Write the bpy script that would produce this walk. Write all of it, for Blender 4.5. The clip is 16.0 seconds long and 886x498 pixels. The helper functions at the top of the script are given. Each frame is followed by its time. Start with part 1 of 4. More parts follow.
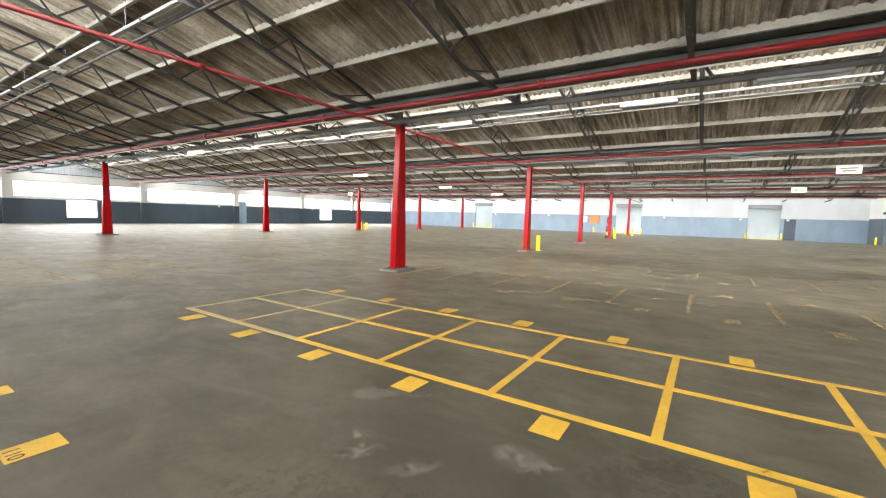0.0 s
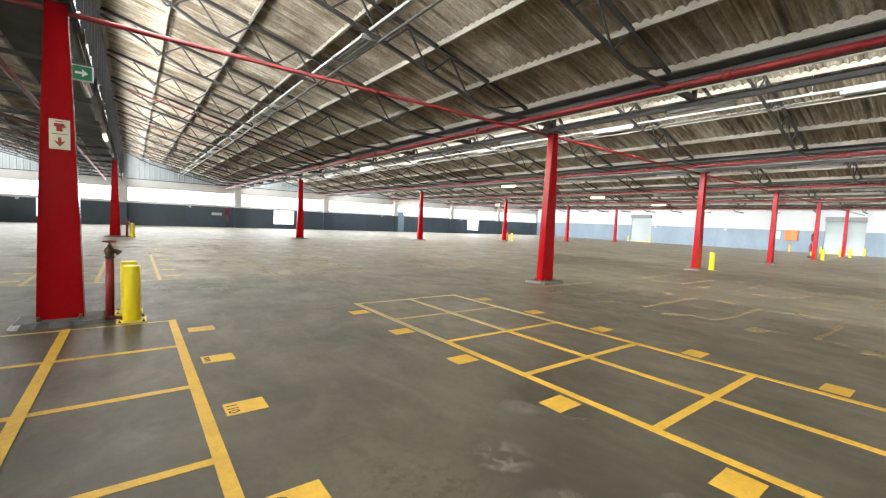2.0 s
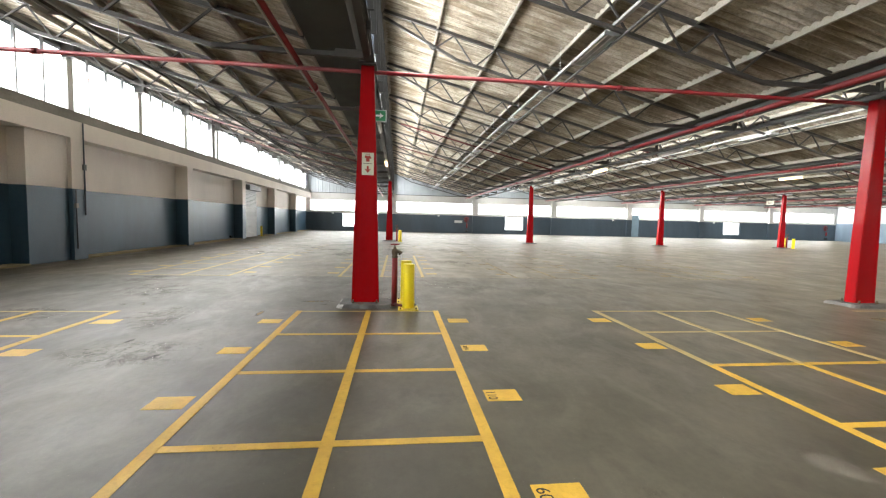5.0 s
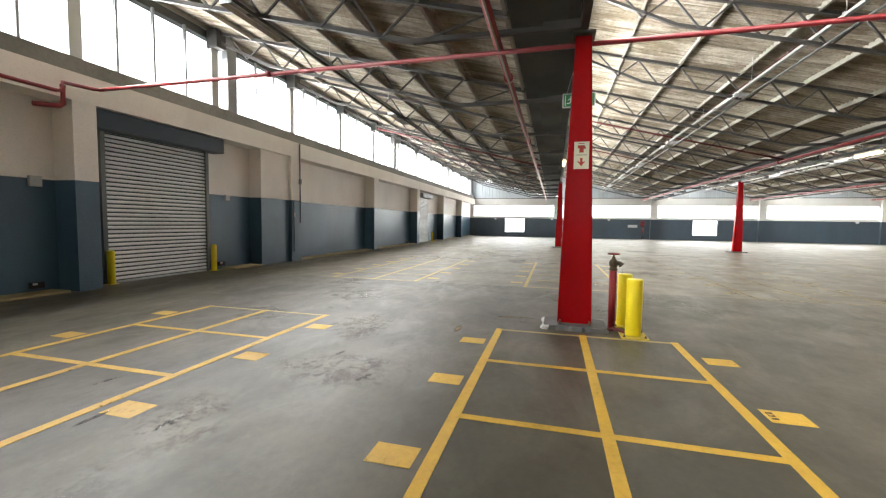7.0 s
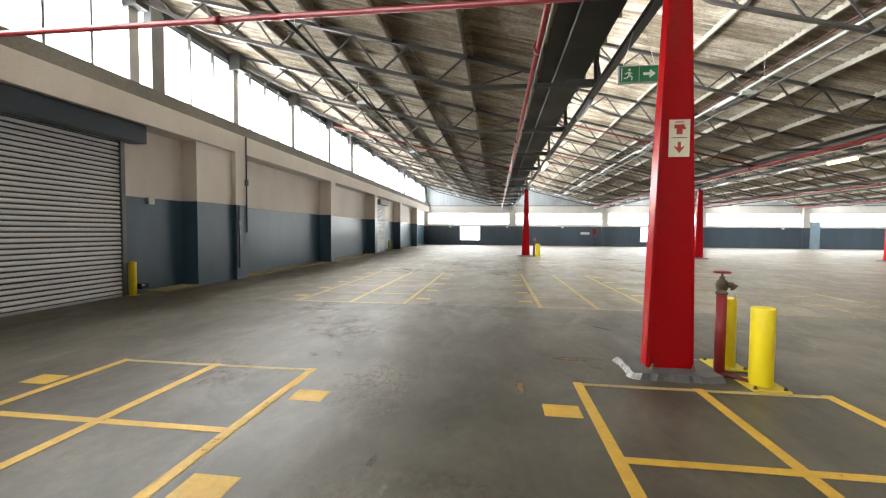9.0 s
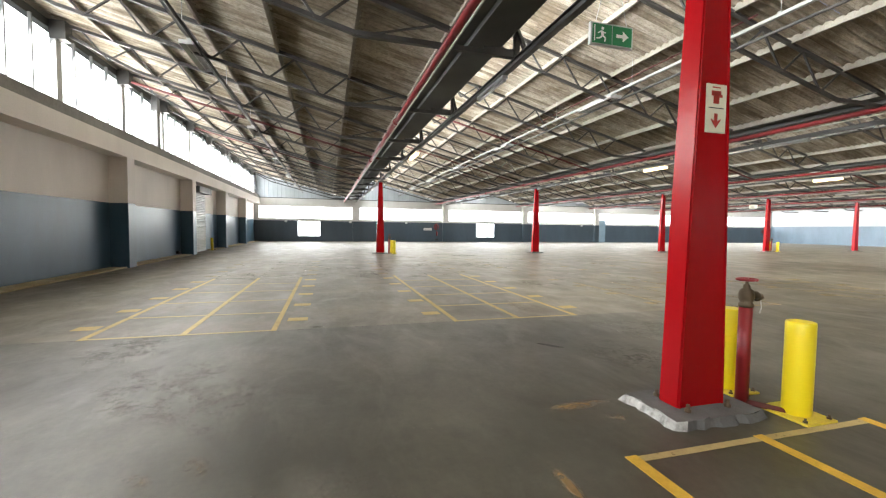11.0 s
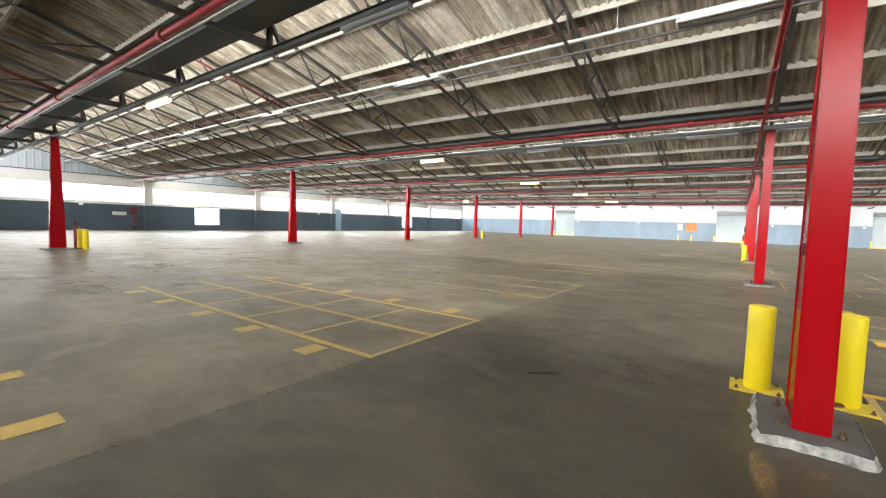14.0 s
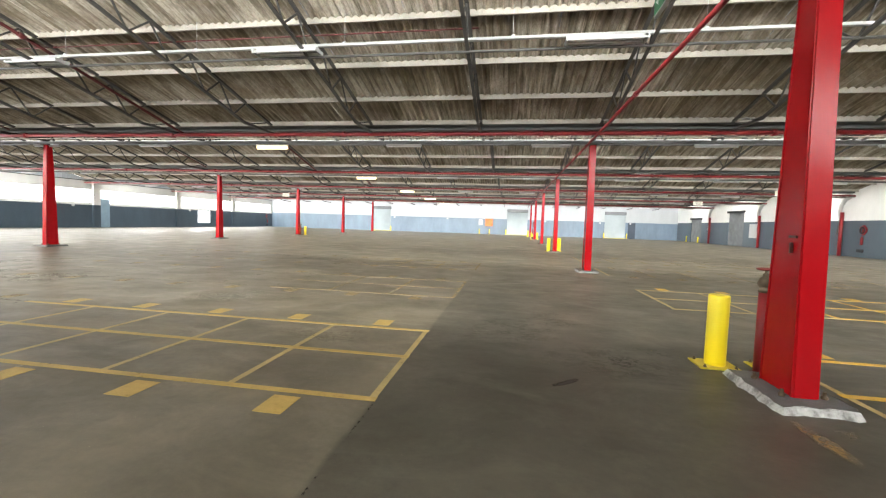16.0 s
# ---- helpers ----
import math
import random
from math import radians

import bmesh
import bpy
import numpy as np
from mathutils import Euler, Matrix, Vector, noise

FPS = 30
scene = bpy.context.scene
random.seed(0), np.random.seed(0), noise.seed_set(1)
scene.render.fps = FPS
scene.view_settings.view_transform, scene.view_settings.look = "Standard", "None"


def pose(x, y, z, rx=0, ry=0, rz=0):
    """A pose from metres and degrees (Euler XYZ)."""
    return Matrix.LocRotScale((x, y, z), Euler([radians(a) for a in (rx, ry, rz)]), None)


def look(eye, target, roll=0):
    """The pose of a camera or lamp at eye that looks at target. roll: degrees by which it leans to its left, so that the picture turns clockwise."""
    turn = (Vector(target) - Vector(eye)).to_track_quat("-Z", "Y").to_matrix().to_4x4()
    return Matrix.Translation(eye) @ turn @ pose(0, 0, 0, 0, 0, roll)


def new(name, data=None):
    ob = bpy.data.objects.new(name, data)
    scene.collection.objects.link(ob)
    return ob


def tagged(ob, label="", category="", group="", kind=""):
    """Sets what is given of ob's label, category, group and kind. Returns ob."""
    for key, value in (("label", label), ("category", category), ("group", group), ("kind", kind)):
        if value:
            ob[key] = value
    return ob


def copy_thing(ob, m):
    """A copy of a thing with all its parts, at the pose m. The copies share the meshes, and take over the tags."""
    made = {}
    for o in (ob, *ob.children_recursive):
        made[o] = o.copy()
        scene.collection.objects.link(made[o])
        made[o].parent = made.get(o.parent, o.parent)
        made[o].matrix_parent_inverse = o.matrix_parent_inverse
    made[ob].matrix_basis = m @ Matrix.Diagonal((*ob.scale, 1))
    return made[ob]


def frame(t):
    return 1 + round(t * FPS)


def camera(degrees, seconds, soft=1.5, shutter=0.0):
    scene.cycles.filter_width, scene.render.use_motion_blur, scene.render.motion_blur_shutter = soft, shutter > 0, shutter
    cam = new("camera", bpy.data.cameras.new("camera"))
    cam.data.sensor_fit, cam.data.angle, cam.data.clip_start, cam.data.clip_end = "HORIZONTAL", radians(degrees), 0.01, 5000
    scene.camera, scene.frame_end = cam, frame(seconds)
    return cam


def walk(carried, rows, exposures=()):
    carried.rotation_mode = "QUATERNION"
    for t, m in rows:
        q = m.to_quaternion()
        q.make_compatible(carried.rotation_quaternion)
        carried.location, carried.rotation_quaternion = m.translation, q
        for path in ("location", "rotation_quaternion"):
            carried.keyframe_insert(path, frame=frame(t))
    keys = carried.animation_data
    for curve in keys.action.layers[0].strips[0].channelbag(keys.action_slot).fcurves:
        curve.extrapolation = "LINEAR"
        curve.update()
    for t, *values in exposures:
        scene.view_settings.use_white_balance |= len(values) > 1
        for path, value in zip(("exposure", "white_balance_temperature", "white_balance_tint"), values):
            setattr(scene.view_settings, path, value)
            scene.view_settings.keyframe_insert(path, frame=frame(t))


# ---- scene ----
cam = camera(94.4, 16.0, soft=1.2)
PATH = [
    (0, (0.209, -0.266, 1.567), (-0.872, 1.409, 1.409), 1.6),
    (0.5, (0.175, -0.253, 1.546), (-1.066, 1.309, 1.395), 2.0),
    (1, (0.138, -0.243, 1.541), (-1.24, 1.199, 1.394), 2.2),
    (1.5, (0.108, -0.238, 1.536), (-1.379, 1.092, 1.398), 2.5),
    (2, (0.096, -0.264, 1.534), (-1.494, 0.942, 1.405), 2.5),
    (2.5, (0.077, -0.304, 1.538), (-1.598, 0.781, 1.41), 2.4),
    (3, (0.085, -0.325, 1.54), (-1.67, 0.624, 1.413), 2.2),
    (3.5, (0.083, -0.348, 1.538), (-1.742, 0.459, 1.411), 2.0),
    (4, (0.069, -0.372, 1.527), (-1.821, 0.272, 1.404), 1.8),
    (4.5, (0.059, -0.405, 1.517), (-1.884, 0.051, 1.391), 1.6),
    (5, (0.047, -0.485, 1.516), (-1.936, -0.262, 1.376), 1.4),
    (7.5, (-1.4, -1.693, 1.465), (-3.315, -2.254, 1.341), 0.8),
    (8, (-1.773, -2.094, 1.463), (-3.702, -2.61, 1.351), 0.8),
    (10.5, (-4.03, -3.701, 1.481), (-5.999, -3.361, 1.393), 0.3),
    (11, (-4.526, -3.934, 1.472), (-6.448, -3.392, 1.373), 0.7),
    (11.5, (-5.046, -4.193, 1.462), (-6.899, -3.446, 1.357), 0.8),
    (12, (-5.61, -4.348, 1.438), (-7.377, -3.418, 1.329), 0.8),
    (12.5, (-6.131, -4.537, 1.451), (-7.781, -3.414, 1.324), 0.9),
    (13, (-6.643, -4.672, 1.451), (-8.166, -3.382, 1.317), 1.1),
    (13.5, (-7.155, -4.85, 1.439), (-8.505, -3.381, 1.305), 1.4),
    (14, (-7.663, -4.948, 1.426), (-8.832, -3.33, 1.297), 1.7),
    (14.5, (-8.18, -5.0, 1.433), (-9.131, -3.245, 1.307), 1.8),
    (15, (-8.669, -5.068, 1.45), (-9.397, -3.209, 1.32), 1.8),
    (15.5, (-9.153, -5.035, 1.431), (-9.667, -3.106, 1.308), 1.8),
    (16, (-9.673, -5.044, 1.43), (-9.994, -3.074, 1.305), 1.8),
]
walk(cam, [(t, look(eye, target, roll)) for t, eye, target, roll in PATH],
     [(0, 1.13), (3, 1.06), (5, 1.06), (8, 1.14), (11, 1.09), (16, 1.13)])

# ---- plan, in metres ----
BAY = 9.86                       # width of one roof tooth
ROWS_Y = [-1.02 + BAY * k for k in range(-1, 7)]   # south wall, six column rows, north wall
XW, XE = -49.09, 13.76           # west and east walls
COL_X = (-28.14, -7.19)          # column lines
RAFTER = 20.95 / 6               # spacing of the rafters
YS, YN = ROWS_Y[0] + 0.15, ROWS_Y[-1]
HIGH, LOW = 6.85, 4.62           # roof underside at the ridge and at the gutter
RUN = BAY - 1.05                 # plan length of one slope
SLOPE = (HIGH - LOW) / RUN
WAVE = 0.177

# ---- light ----
world = bpy.data.worlds.new("sky")
scene.world = world
world.use_nodes = True
wn = world.node_tree.nodes
sky = wn.new("ShaderNodeTexSky")
sky.sky_type = 'NISHITA'
sky.sun_disc = False
sky.sun_elevation = radians(48)
sky.sun_rotation = radians(200)
sky.dust_density = 3.0
wn["Background"].inputs["Strength"].default_value = 0.15
world.node_tree.links.new(sky.outputs[0], wn["Background"].inputs["Color"])

sun_data = bpy.data.lights.new("sun", 'SUN')
sun_data.energy, sun_data.angle, sun_data.color = 1.0, radians(12), (1.0, 0.96, 0.9)
sun = new("sun", sun_data)
sun.matrix_world = look((0, 0, 40), (6, 15, 0))


def window_light(name, m, sx, sy, power, color):
    d = bpy.data.lights.new(name, 'AREA')
    d.shape, d.size, d.size_y, d.energy, d.color = 'RECTANGLE', sx, sy, power, color
    ob = new(name, d)
    ob.matrix_world = m
    return ob


DAY = (1.0, 0.985, 0.95)
LEN_X = XE - XW
# daylight through the south clerestory and each row of roof glazing
for i, r in enumerate(ROWS_Y[:-1]):
    y, z0, z1 = (r - 0.02, 4.68, 6.1) if i == 0 else (r + 0.10, 4.8, 5.85)
    window_light("glazing_daylight", look(((XW + XE) / 2, y + 0.12, (z0 + z1) / 2), ((XW + XE) / 2, y + 1.12, (z0 + z1) / 2 - (0.10 if i == 0 else 0.08))),
                 LEN_X - 2.5, (z1 - z0) * 0.95, (2800, 2080, 2700, 3000, 2900, 2650, 2300)[i], DAY)
# daylight through the strip windows of the west wall
window_light("strip_daylight", look((XW - 0.10, (YS + YN) / 2, 2.95), (XW + 1, (YS + YN) / 2, 2.95)), YN - YS - 0.6, 1.25, 1500, DAY)


# ---- materials ----
def material(name):
    m = bpy.data.materials.new(name)
    m.use_nodes = True
    nt = m.node_tree
    return m, nt, nt.nodes["Principled BSDF"]


def node(nt, kind, **values):
    n = nt.nodes.new(kind)
    for k, v in values.items():
        n.inputs[k.replace("_", " ")].default_value = v
    return n


def noise_tex(nt, scale, detail=4.0, rough=0.6, stretch=(1, 1, 1), coords="Object"):
    tc = nt.nodes.new("ShaderNodeTexCoord")
    mp = nt.nodes.new("ShaderNodeMapping")
    mp.inputs["Scale"].default_value = stretch
    n = node(nt, "ShaderNodeTexNoise", Scale=scale, Detail=detail, Roughness=rough)
    if coords == "World":
        g = nt.nodes.new("ShaderNodeNewGeometry")
        nt.links.new(g.outputs["Position"], mp.inputs[0])
    else:
        nt.links.new(tc.outputs[coords], mp.inputs[0])
    nt.links.new(mp.outputs[0], n.inputs["Vector"])
    return n.outputs["Fac"]


def ramp(nt, fac, stops):
    r = nt.nodes.new("ShaderNodeValToRGB")
    els = r.color_ramp.elements
    while len(els) < len(stops):
        els.new(0.5)
    for e, (p, c) in zip(els, stops):
        e.position = p
        e.color = (*c, 1) if len(c) == 3 else c
    nt.links.new(fac, r.inputs[0])
    return r.outputs[0]


def mix(nt, fac, a, b, mode="MIX"):
    m = nt.nodes.new("ShaderNodeMix")
    m.data_type, m.blend_type = 'RGBA', mode
    for sock, v in ((m.inputs[0], fac), (m.inputs[6], a), (m.inputs[7], b)):
        if isinstance(v, (int, float)):
            sock.default_value = v
        elif isinstance(v, tuple):
            sock.default_value = (*v, 1)
        else:
            nt.links.new(v, sock)
    return m.outputs[2]


def grey(v):
    return (v, v, v)


def bump(nt, b, height, strength, distance=0.02):
    n = node(nt, "ShaderNodeBump", Strength=strength, Distance=distance)
    nt.links.new(height, n.inputs["Height"])
    nt.links.new(n.outputs[0], b.inputs["Normal"])


def painted(name, color, rough=0.45, wear=0.15, metal=0.0, scale=6.0, dark=0.7, coords="World", relief=0.08):
    """Paint or bare metal with large blotches, fine grain and uneven gloss."""
    m, nt, b = material(name)
    big = noise_tex(nt, scale * 0.25, 3, 0.6, coords=coords)
    fine = noise_tex(nt, scale * 6, 6, 0.7, coords=coords)
    c1 = mix(nt, ramp(nt, big, [(0.35, grey(0)), (0.75, grey(1))]), color, tuple(c * dark for c in color))
    c2 = mix(nt, ramp(nt, fine, [(0.62 - wear * 0.5, grey(0)), (0.8, grey(wear * 2))]), c1, tuple(c * 0.45 for c in color))
    nt.links.new(c2, b.inputs["Base Color"])
    r = ramp(nt, big, [(0.3, grey(rough * 0.8)), (0.8, grey(min(1, rough * 1.3)))])
    nt.links.new(r, b.inputs["Roughness"])
    b.inputs["Metallic"].default_value = metal
    bump(nt, b, fine, relief, 0.01)
    return m


def dado_wall(name, low, high, level):
    """Two colours of wall paint that meet at a level, over plastered block."""
    m, nt, b = material(name)
    g = nt.nodes.new("ShaderNodeNewGeometry")
    s = nt.nodes.new("ShaderNodeSeparateXYZ")
    nt.links.new(g.outputs["Position"], s.inputs[0])
    wob = noise_tex(nt, 3, 2, 0.5, coords="World")
    add = node(nt, "ShaderNodeMath")
    add.operation = 'MULTIPLY_ADD'
    add.inputs[1].default_value, add.inputs[2].default_value = 0.012, -0.006
    nt.links.new(wob, add.inputs[0])
    zz = nt.nodes.new("ShaderNodeMath")
    nt.links.new(s.outputs[2], zz.inputs[0])
    nt.links.new(add.outputs[0], zz.inputs[1])
    gt = nt.nodes.new("ShaderNodeMath")
    gt.operation = 'GREATER_THAN'
    gt.inputs[1].default_value = level
    nt.links.new(zz.outputs[0], gt.inputs[0])
    big = noise_tex(nt, 0.6, 5, 0.65, (1, 1, 0.35), "World")
    fine = noise_tex(nt, 30, 5, 0.7, coords="World")
    lo = mix(nt, ramp(nt, big, [(0.4, grey(0)), (0.8, grey(1))]), low, tuple(c * 1.5 for c in low))
    hi = mix(nt, ramp(nt, big, [(0.4, grey(0)), (0.75, grey(1))]), high, tuple(c * 0.86 for c in high))
    c = mix(nt, gt.outputs[0], lo, hi)
    c = mix(nt, ramp(nt, fine, [(0.5, grey(0)), (0.85, grey(0.3))]), c, (0.2, 0.19, 0.17))
    nt.links.new(c, b.inputs["Base Color"])
    nt.links.new(mix(nt, gt.outputs[0], grey(0.36), grey(0.6)), b.inputs["Roughness"])
    bump(nt, b, fine, 0.06, 0.01)
    return m


def floor_material():
    """Power-floated concrete, worn and stained: cloudy tone, dark spills, pale scrapes, uneven polish."""
    m, nt, b = material("concrete_floor")
    big = noise_tex(nt, 0.10, 4, 0.6, coords="World")
    mid = noise_tex(nt, 0.55, 9, 0.70, (1, 0.8, 1), "World")
    blob = noise_tex(nt, 1.6, 6, 0.62, coords="World")
    scrape = noise_tex(nt, 1.0, 9, 0.78, (1.0, 1.7, 1), "World")
    fine = noise_tex(nt, 14, 6, 0.75, coords="World")
    speck = noise_tex(nt, 45, 3, 0.6, coords="World")
    c = mix(nt, ramp(nt, big, [(0.3, grey(0)), (0.7, grey(1))]), (0.090, 0.083, 0.063), (0.134, 0.122, 0.096))
    c = mix(nt, ramp(nt, mid, [(0.34, grey(0.65)), (0.54, grey(0))]), c, (0.058, 0.053, 0.040))
    c = mix(nt, ramp(nt, blob, [(0.30, grey(0.7)), (0.42, grey(0))]), c, (0.050, 0.044, 0.031))
    c = mix(nt, ramp(nt, mid, [(0.58, grey(0)), (0.74, grey(0.5))]), c, (0.235, 0.208, 0.165))
    c = mix(nt, ramp(nt, scrape, [(0.65, grey(0)), (0.72, grey(0.45))]), c, (0.28, 0.25, 0.205))
    c = mix(nt, ramp(nt, fine, [(0.35, grey(0.45)), (0.58, grey(0))]), c, (0.06, 0.055, 0.045))
    c = mix(nt, ramp(nt, speck, [(0.70, grey(0)), (0.76, grey(0.6))]), c, (0.36, 0.33, 0.28))
    cloud = noise_tex(nt, 0.8, 4, 0.55, coords="World")
    c = mix(nt, ramp(nt, cloud, [(0.38, grey(0.6)), (0.54, grey(0))]), c, (0.050, 0.046, 0.032))
    c = mix(nt, ramp(nt, cloud, [(0.56, grey(0)), (0.72, grey(0.5))]), c, (0.170, 0.153, 0.115))
    # curling drag marks left by pallets and trucks
    tcp = nt.nodes.new("ShaderNodeNewGeometry")
    mpp = nt.nodes.new("ShaderNodeMapping")
    mpp.inputs["Scale"].default_value = (0.8, 1.5, 1.0)
    mpp.inputs["Rotation"].default_value = (0, 0, 0.35)
    nt.links.new(tcp.outputs["Position"], mpp.inputs[0])
    drag_n = node(nt, "ShaderNodeTexNoise", Scale=0.9, Detail=7.0, Roughness=0.68, Distortion=1.1)
    nt.links.new(mpp.outputs[0], drag_n.inputs["Vector"])
    drag = drag_n.outputs["Fac"]
    c = mix(nt, ramp(nt, drag, [(0.52, grey(0)), (0.70, grey(0.20))]), c, (0.215, 0.196, 0.158))
    c = mix(nt, ramp(nt, drag, [(0.32, grey(0.26)), (0.46, grey(0))]), c, (0.060, 0.055, 0.043))
    # two tones: darker east of the slab joint, paler west and gradually towards the north
    g = nt.nodes.new("ShaderNodeNewGeometry")
    s = nt.nodes.new("ShaderNodeSeparateXYZ")
    nt.links.new(g.outputs["Position"], s.inputs[0])
    sides = []
    for axis, waver, lo, hi, v0, v1 in ((0, 0.10, -10.67, -10.63, 0.0, 1.0), (1, 3.0, 3.5, 9.5, 1.0, 0.0)):
        wob = nt.nodes.new("ShaderNodeMath")
        wob.operation = 'MULTIPLY_ADD'
        nt.links.new(blob, wob.inputs[0])
        wob.inputs[1].default_value = waver
        nt.links.new(s.outputs[axis], wob.inputs[2])
        span = nt.nodes.new("ShaderNodeMapRange")
        nt.links.new(wob.outputs[0], span.inputs[0])
        for k, v in enumerate((lo, hi, v0, v1)):
            span.inputs[k + 1].default_value = v
        sides.append(span.outputs[0])
    both = nt.nodes.new("ShaderNodeMath")
    both.operation = 'MULTIPLY'
    nt.links.new(sides[0], both.inputs[0])
    nt.links.new(sides[1], both.inputs[1])
    c = mix(nt, 1.0, c, mix(nt, both.outputs[0], (1.32, 1.26, 1.14), (0.74, 0.735, 0.69)), "MULTIPLY")
    nt.links.new(c, b.inputs["Base Color"])
    r = ramp(nt, scrape, [(0.30, grey(0.38)), (0.50, grey(0.46)), (0.72, grey(0.56))])
    r = mix(nt, ramp(nt, drag, [(0.48, grey(0)), (0.66, grey(0.45))]), r, grey(0.30))
    nt.links.new(r, b.inputs["Roughness"])
    b.inputs["Specular IOR Level"].default_value = 0.5
    h = mix(nt, 0.25, blob, fine)
    bump(nt, b, h, 0.07, 0.02)
    return m


def line_paint(name, color, cover, rough=0.5):
    """Floor paint that is worn through to the concrete; cover 1 is whole, 0 is gone."""
    m, nt, b = material(name)
    wearn = noise_tex(nt, 2.2, 8, 0.75, coords="World")
    fine = noise_tex(nt, 22, 5, 0.7, coords="World")
    both = mix(nt, 0.45, wearn, fine)
    lo = 0.30 + 0.35 * (1 - cover)
    mask = ramp(nt, both, [(lo, grey(0)), (lo + 0.07, grey(min(1.0, 0.35 + 0.65 * cover)))])
    c = mix(nt, ramp(nt, wearn, [(0.35, grey(0)), (0.7, grey(1))]), tuple(v * 0.72 for v in color), color)
    c = mix(nt, ramp(nt, fine, [(0.38, grey(0.25)), (0.5, grey(0))]), c, tuple(v * 0.5 for v in color))
    nt.links.new(c, b.inputs["Base Color"])
    b.inputs["Roughness"].default_value = rough
    tr = nt.nodes.new("ShaderNodeBsdfTransparent")
    ms = nt.nodes.new("ShaderNodeMixShader")
    nt.links.new(mask, ms.inputs[0])
    nt.links.new(tr.outputs[0], ms.inputs[1])
    nt.links.new(b.outputs[0], ms.inputs[2])
    nt.links.new(ms.outputs[0], nt.nodes["Material Output"].inputs[0])
    return m


def sheet_material():
    """Old fibre-cement roofing seen from below: dust, damp streaks down the slope, pale lime on the crests."""
    m, nt, b = material("fibre_cement_sheet")
    g = nt.nodes.new("ShaderNodeNewGeometry")
    streak = noise_tex(nt, 1.0, 8, 0.72, (15.0, 0.42, 0.42), "World")
    wide = noise_tex(nt, 1.0, 4, 0.6, (2.2, 0.45, 0.45), "World")
    sep = nt.nodes.new("ShaderNodeSeparateXYZ")
    nt.links.new(g.outputs["Position"], sep.inputs[0])
    shift = nt.nodes.new("ShaderNodeMath")
    shift.inputs[1].default_value = 0.1 - XW + WAVE / 2
    nt.links.new(sep.outputs[0], shift.inputs[0])
    snap = nt.nodes.new("ShaderNodeMath")
    snap.operation = 'SNAP'
    snap.inputs[1].default_value = WAVE
    nt.links.new(shift.outputs[0], snap.inputs[0])
    comb = nt.nodes.new("ShaderNodeCombineXYZ")
    nt.links.new(snap.outputs[0], comb.inputs[0])
    nt.links.new(sep.outputs[1], comb.inputs[1])
    mp = nt.nodes.new("ShaderNodeMapping")
    mp.inputs["Scale"].default_value = (37.0, 0.55, 1.0)
    nt.links.new(comb.outputs[0], mp.inputs[0])
    ribn = node(nt, "ShaderNodeTexNoise", Scale=1.0, Detail=5.0, Roughness=0.65)
    nt.links.new(mp.outputs[0], ribn.inputs["Vector"])
    rib = ribn.outputs["Fac"]
    blot = noise_tex(nt, 0.7, 5, 0.65, coords="World")
    fine = noise_tex(nt, 22, 5, 0.7, (2, 0.6, 1), "World")
    base = ramp(nt, g.outputs["Random Per Island"], [(0.0, (0.34, 0.30, 0.235)), (0.45, (0.45, 0.405, 0.33)), (0.8, (0.52, 0.475, 0.40)), (1.0, (0.60, 0.555, 0.475))])
    c = mix(nt, ramp(nt, streak, [(0.36, grey(0.9)), (0.52, grey(0))]), base, (0.115, 0.094, 0.066))
    c = mix(nt, ramp(nt, wide, [(0.36, grey(0.65)), (0.54, grey(0))]), c, (0.16, 0.13, 0.09))
    c = mix(nt, ramp(nt, streak, [(0.57, grey(0)), (0.68, grey(0.85))]), c, (0.72, 0.68, 0.60))
    c = mix(nt, ramp(nt, rib, [(0.36, grey(0.65)), (0.49, grey(0))]), c, (0.11, 0.09, 0.064))
    c = mix(nt, ramp(nt, rib, [(0.54, grey(0)), (0.66, grey(0.65))]), c, (0.62, 0.58, 0.50))
    at = nt.nodes.new("ShaderNodeAttribute")
    at.attribute_name = "lap"
    edge = mix(nt, 1.0, ramp(nt, at.outputs["Fac"], [(0.66, grey(0)), (0.90, grey(0.62))]), ramp(nt, streak, [(0.38, grey(0.1)), (0.58, grey(1))]), "MULTIPLY")
    c = mix(nt, edge, c, (0.60, 0.56, 0.48))
    c = mix(nt, ramp(nt, blot, [(0.36, grey(0.5)), (0.50, grey(0))]), c, (0.19, 0.145, 0.09))
    c = mix(nt, ramp(nt, fine, [(0.35, grey(0.4)), (0.55, grey(0))]), c, (0.10, 0.085, 0.065))
    nt.links.new(c, b.inputs["Base Color"])
    b.inputs["Roughness"].default_value = 0.9
    b.inputs["Specular IOR Level"].default_value = 0.2
    bump(nt, b, fine, 0.3, 0.01)
    return m


def glass_material():
    m, nt, b = material("window_glass")
    b.inputs["Base Color"].default_value = (0.9, 0.95, 0.95, 1)
    b.inputs["Roughness"].default_value = 0.12
    b.inputs["Transmission Weight"].default_value = 1.0
    b.inputs["IOR"].default_value = 1.1
    return m


def glow(name, color, strength):
    m, nt, b = material(name)
    b.inputs["Base Color"].default_value = (0.9, 0.9, 0.88, 1)
    b.inputs["Emission Color"].default_value = (*color, 1)
    b.inputs["Emission Strength"].default_value = strength
    return m


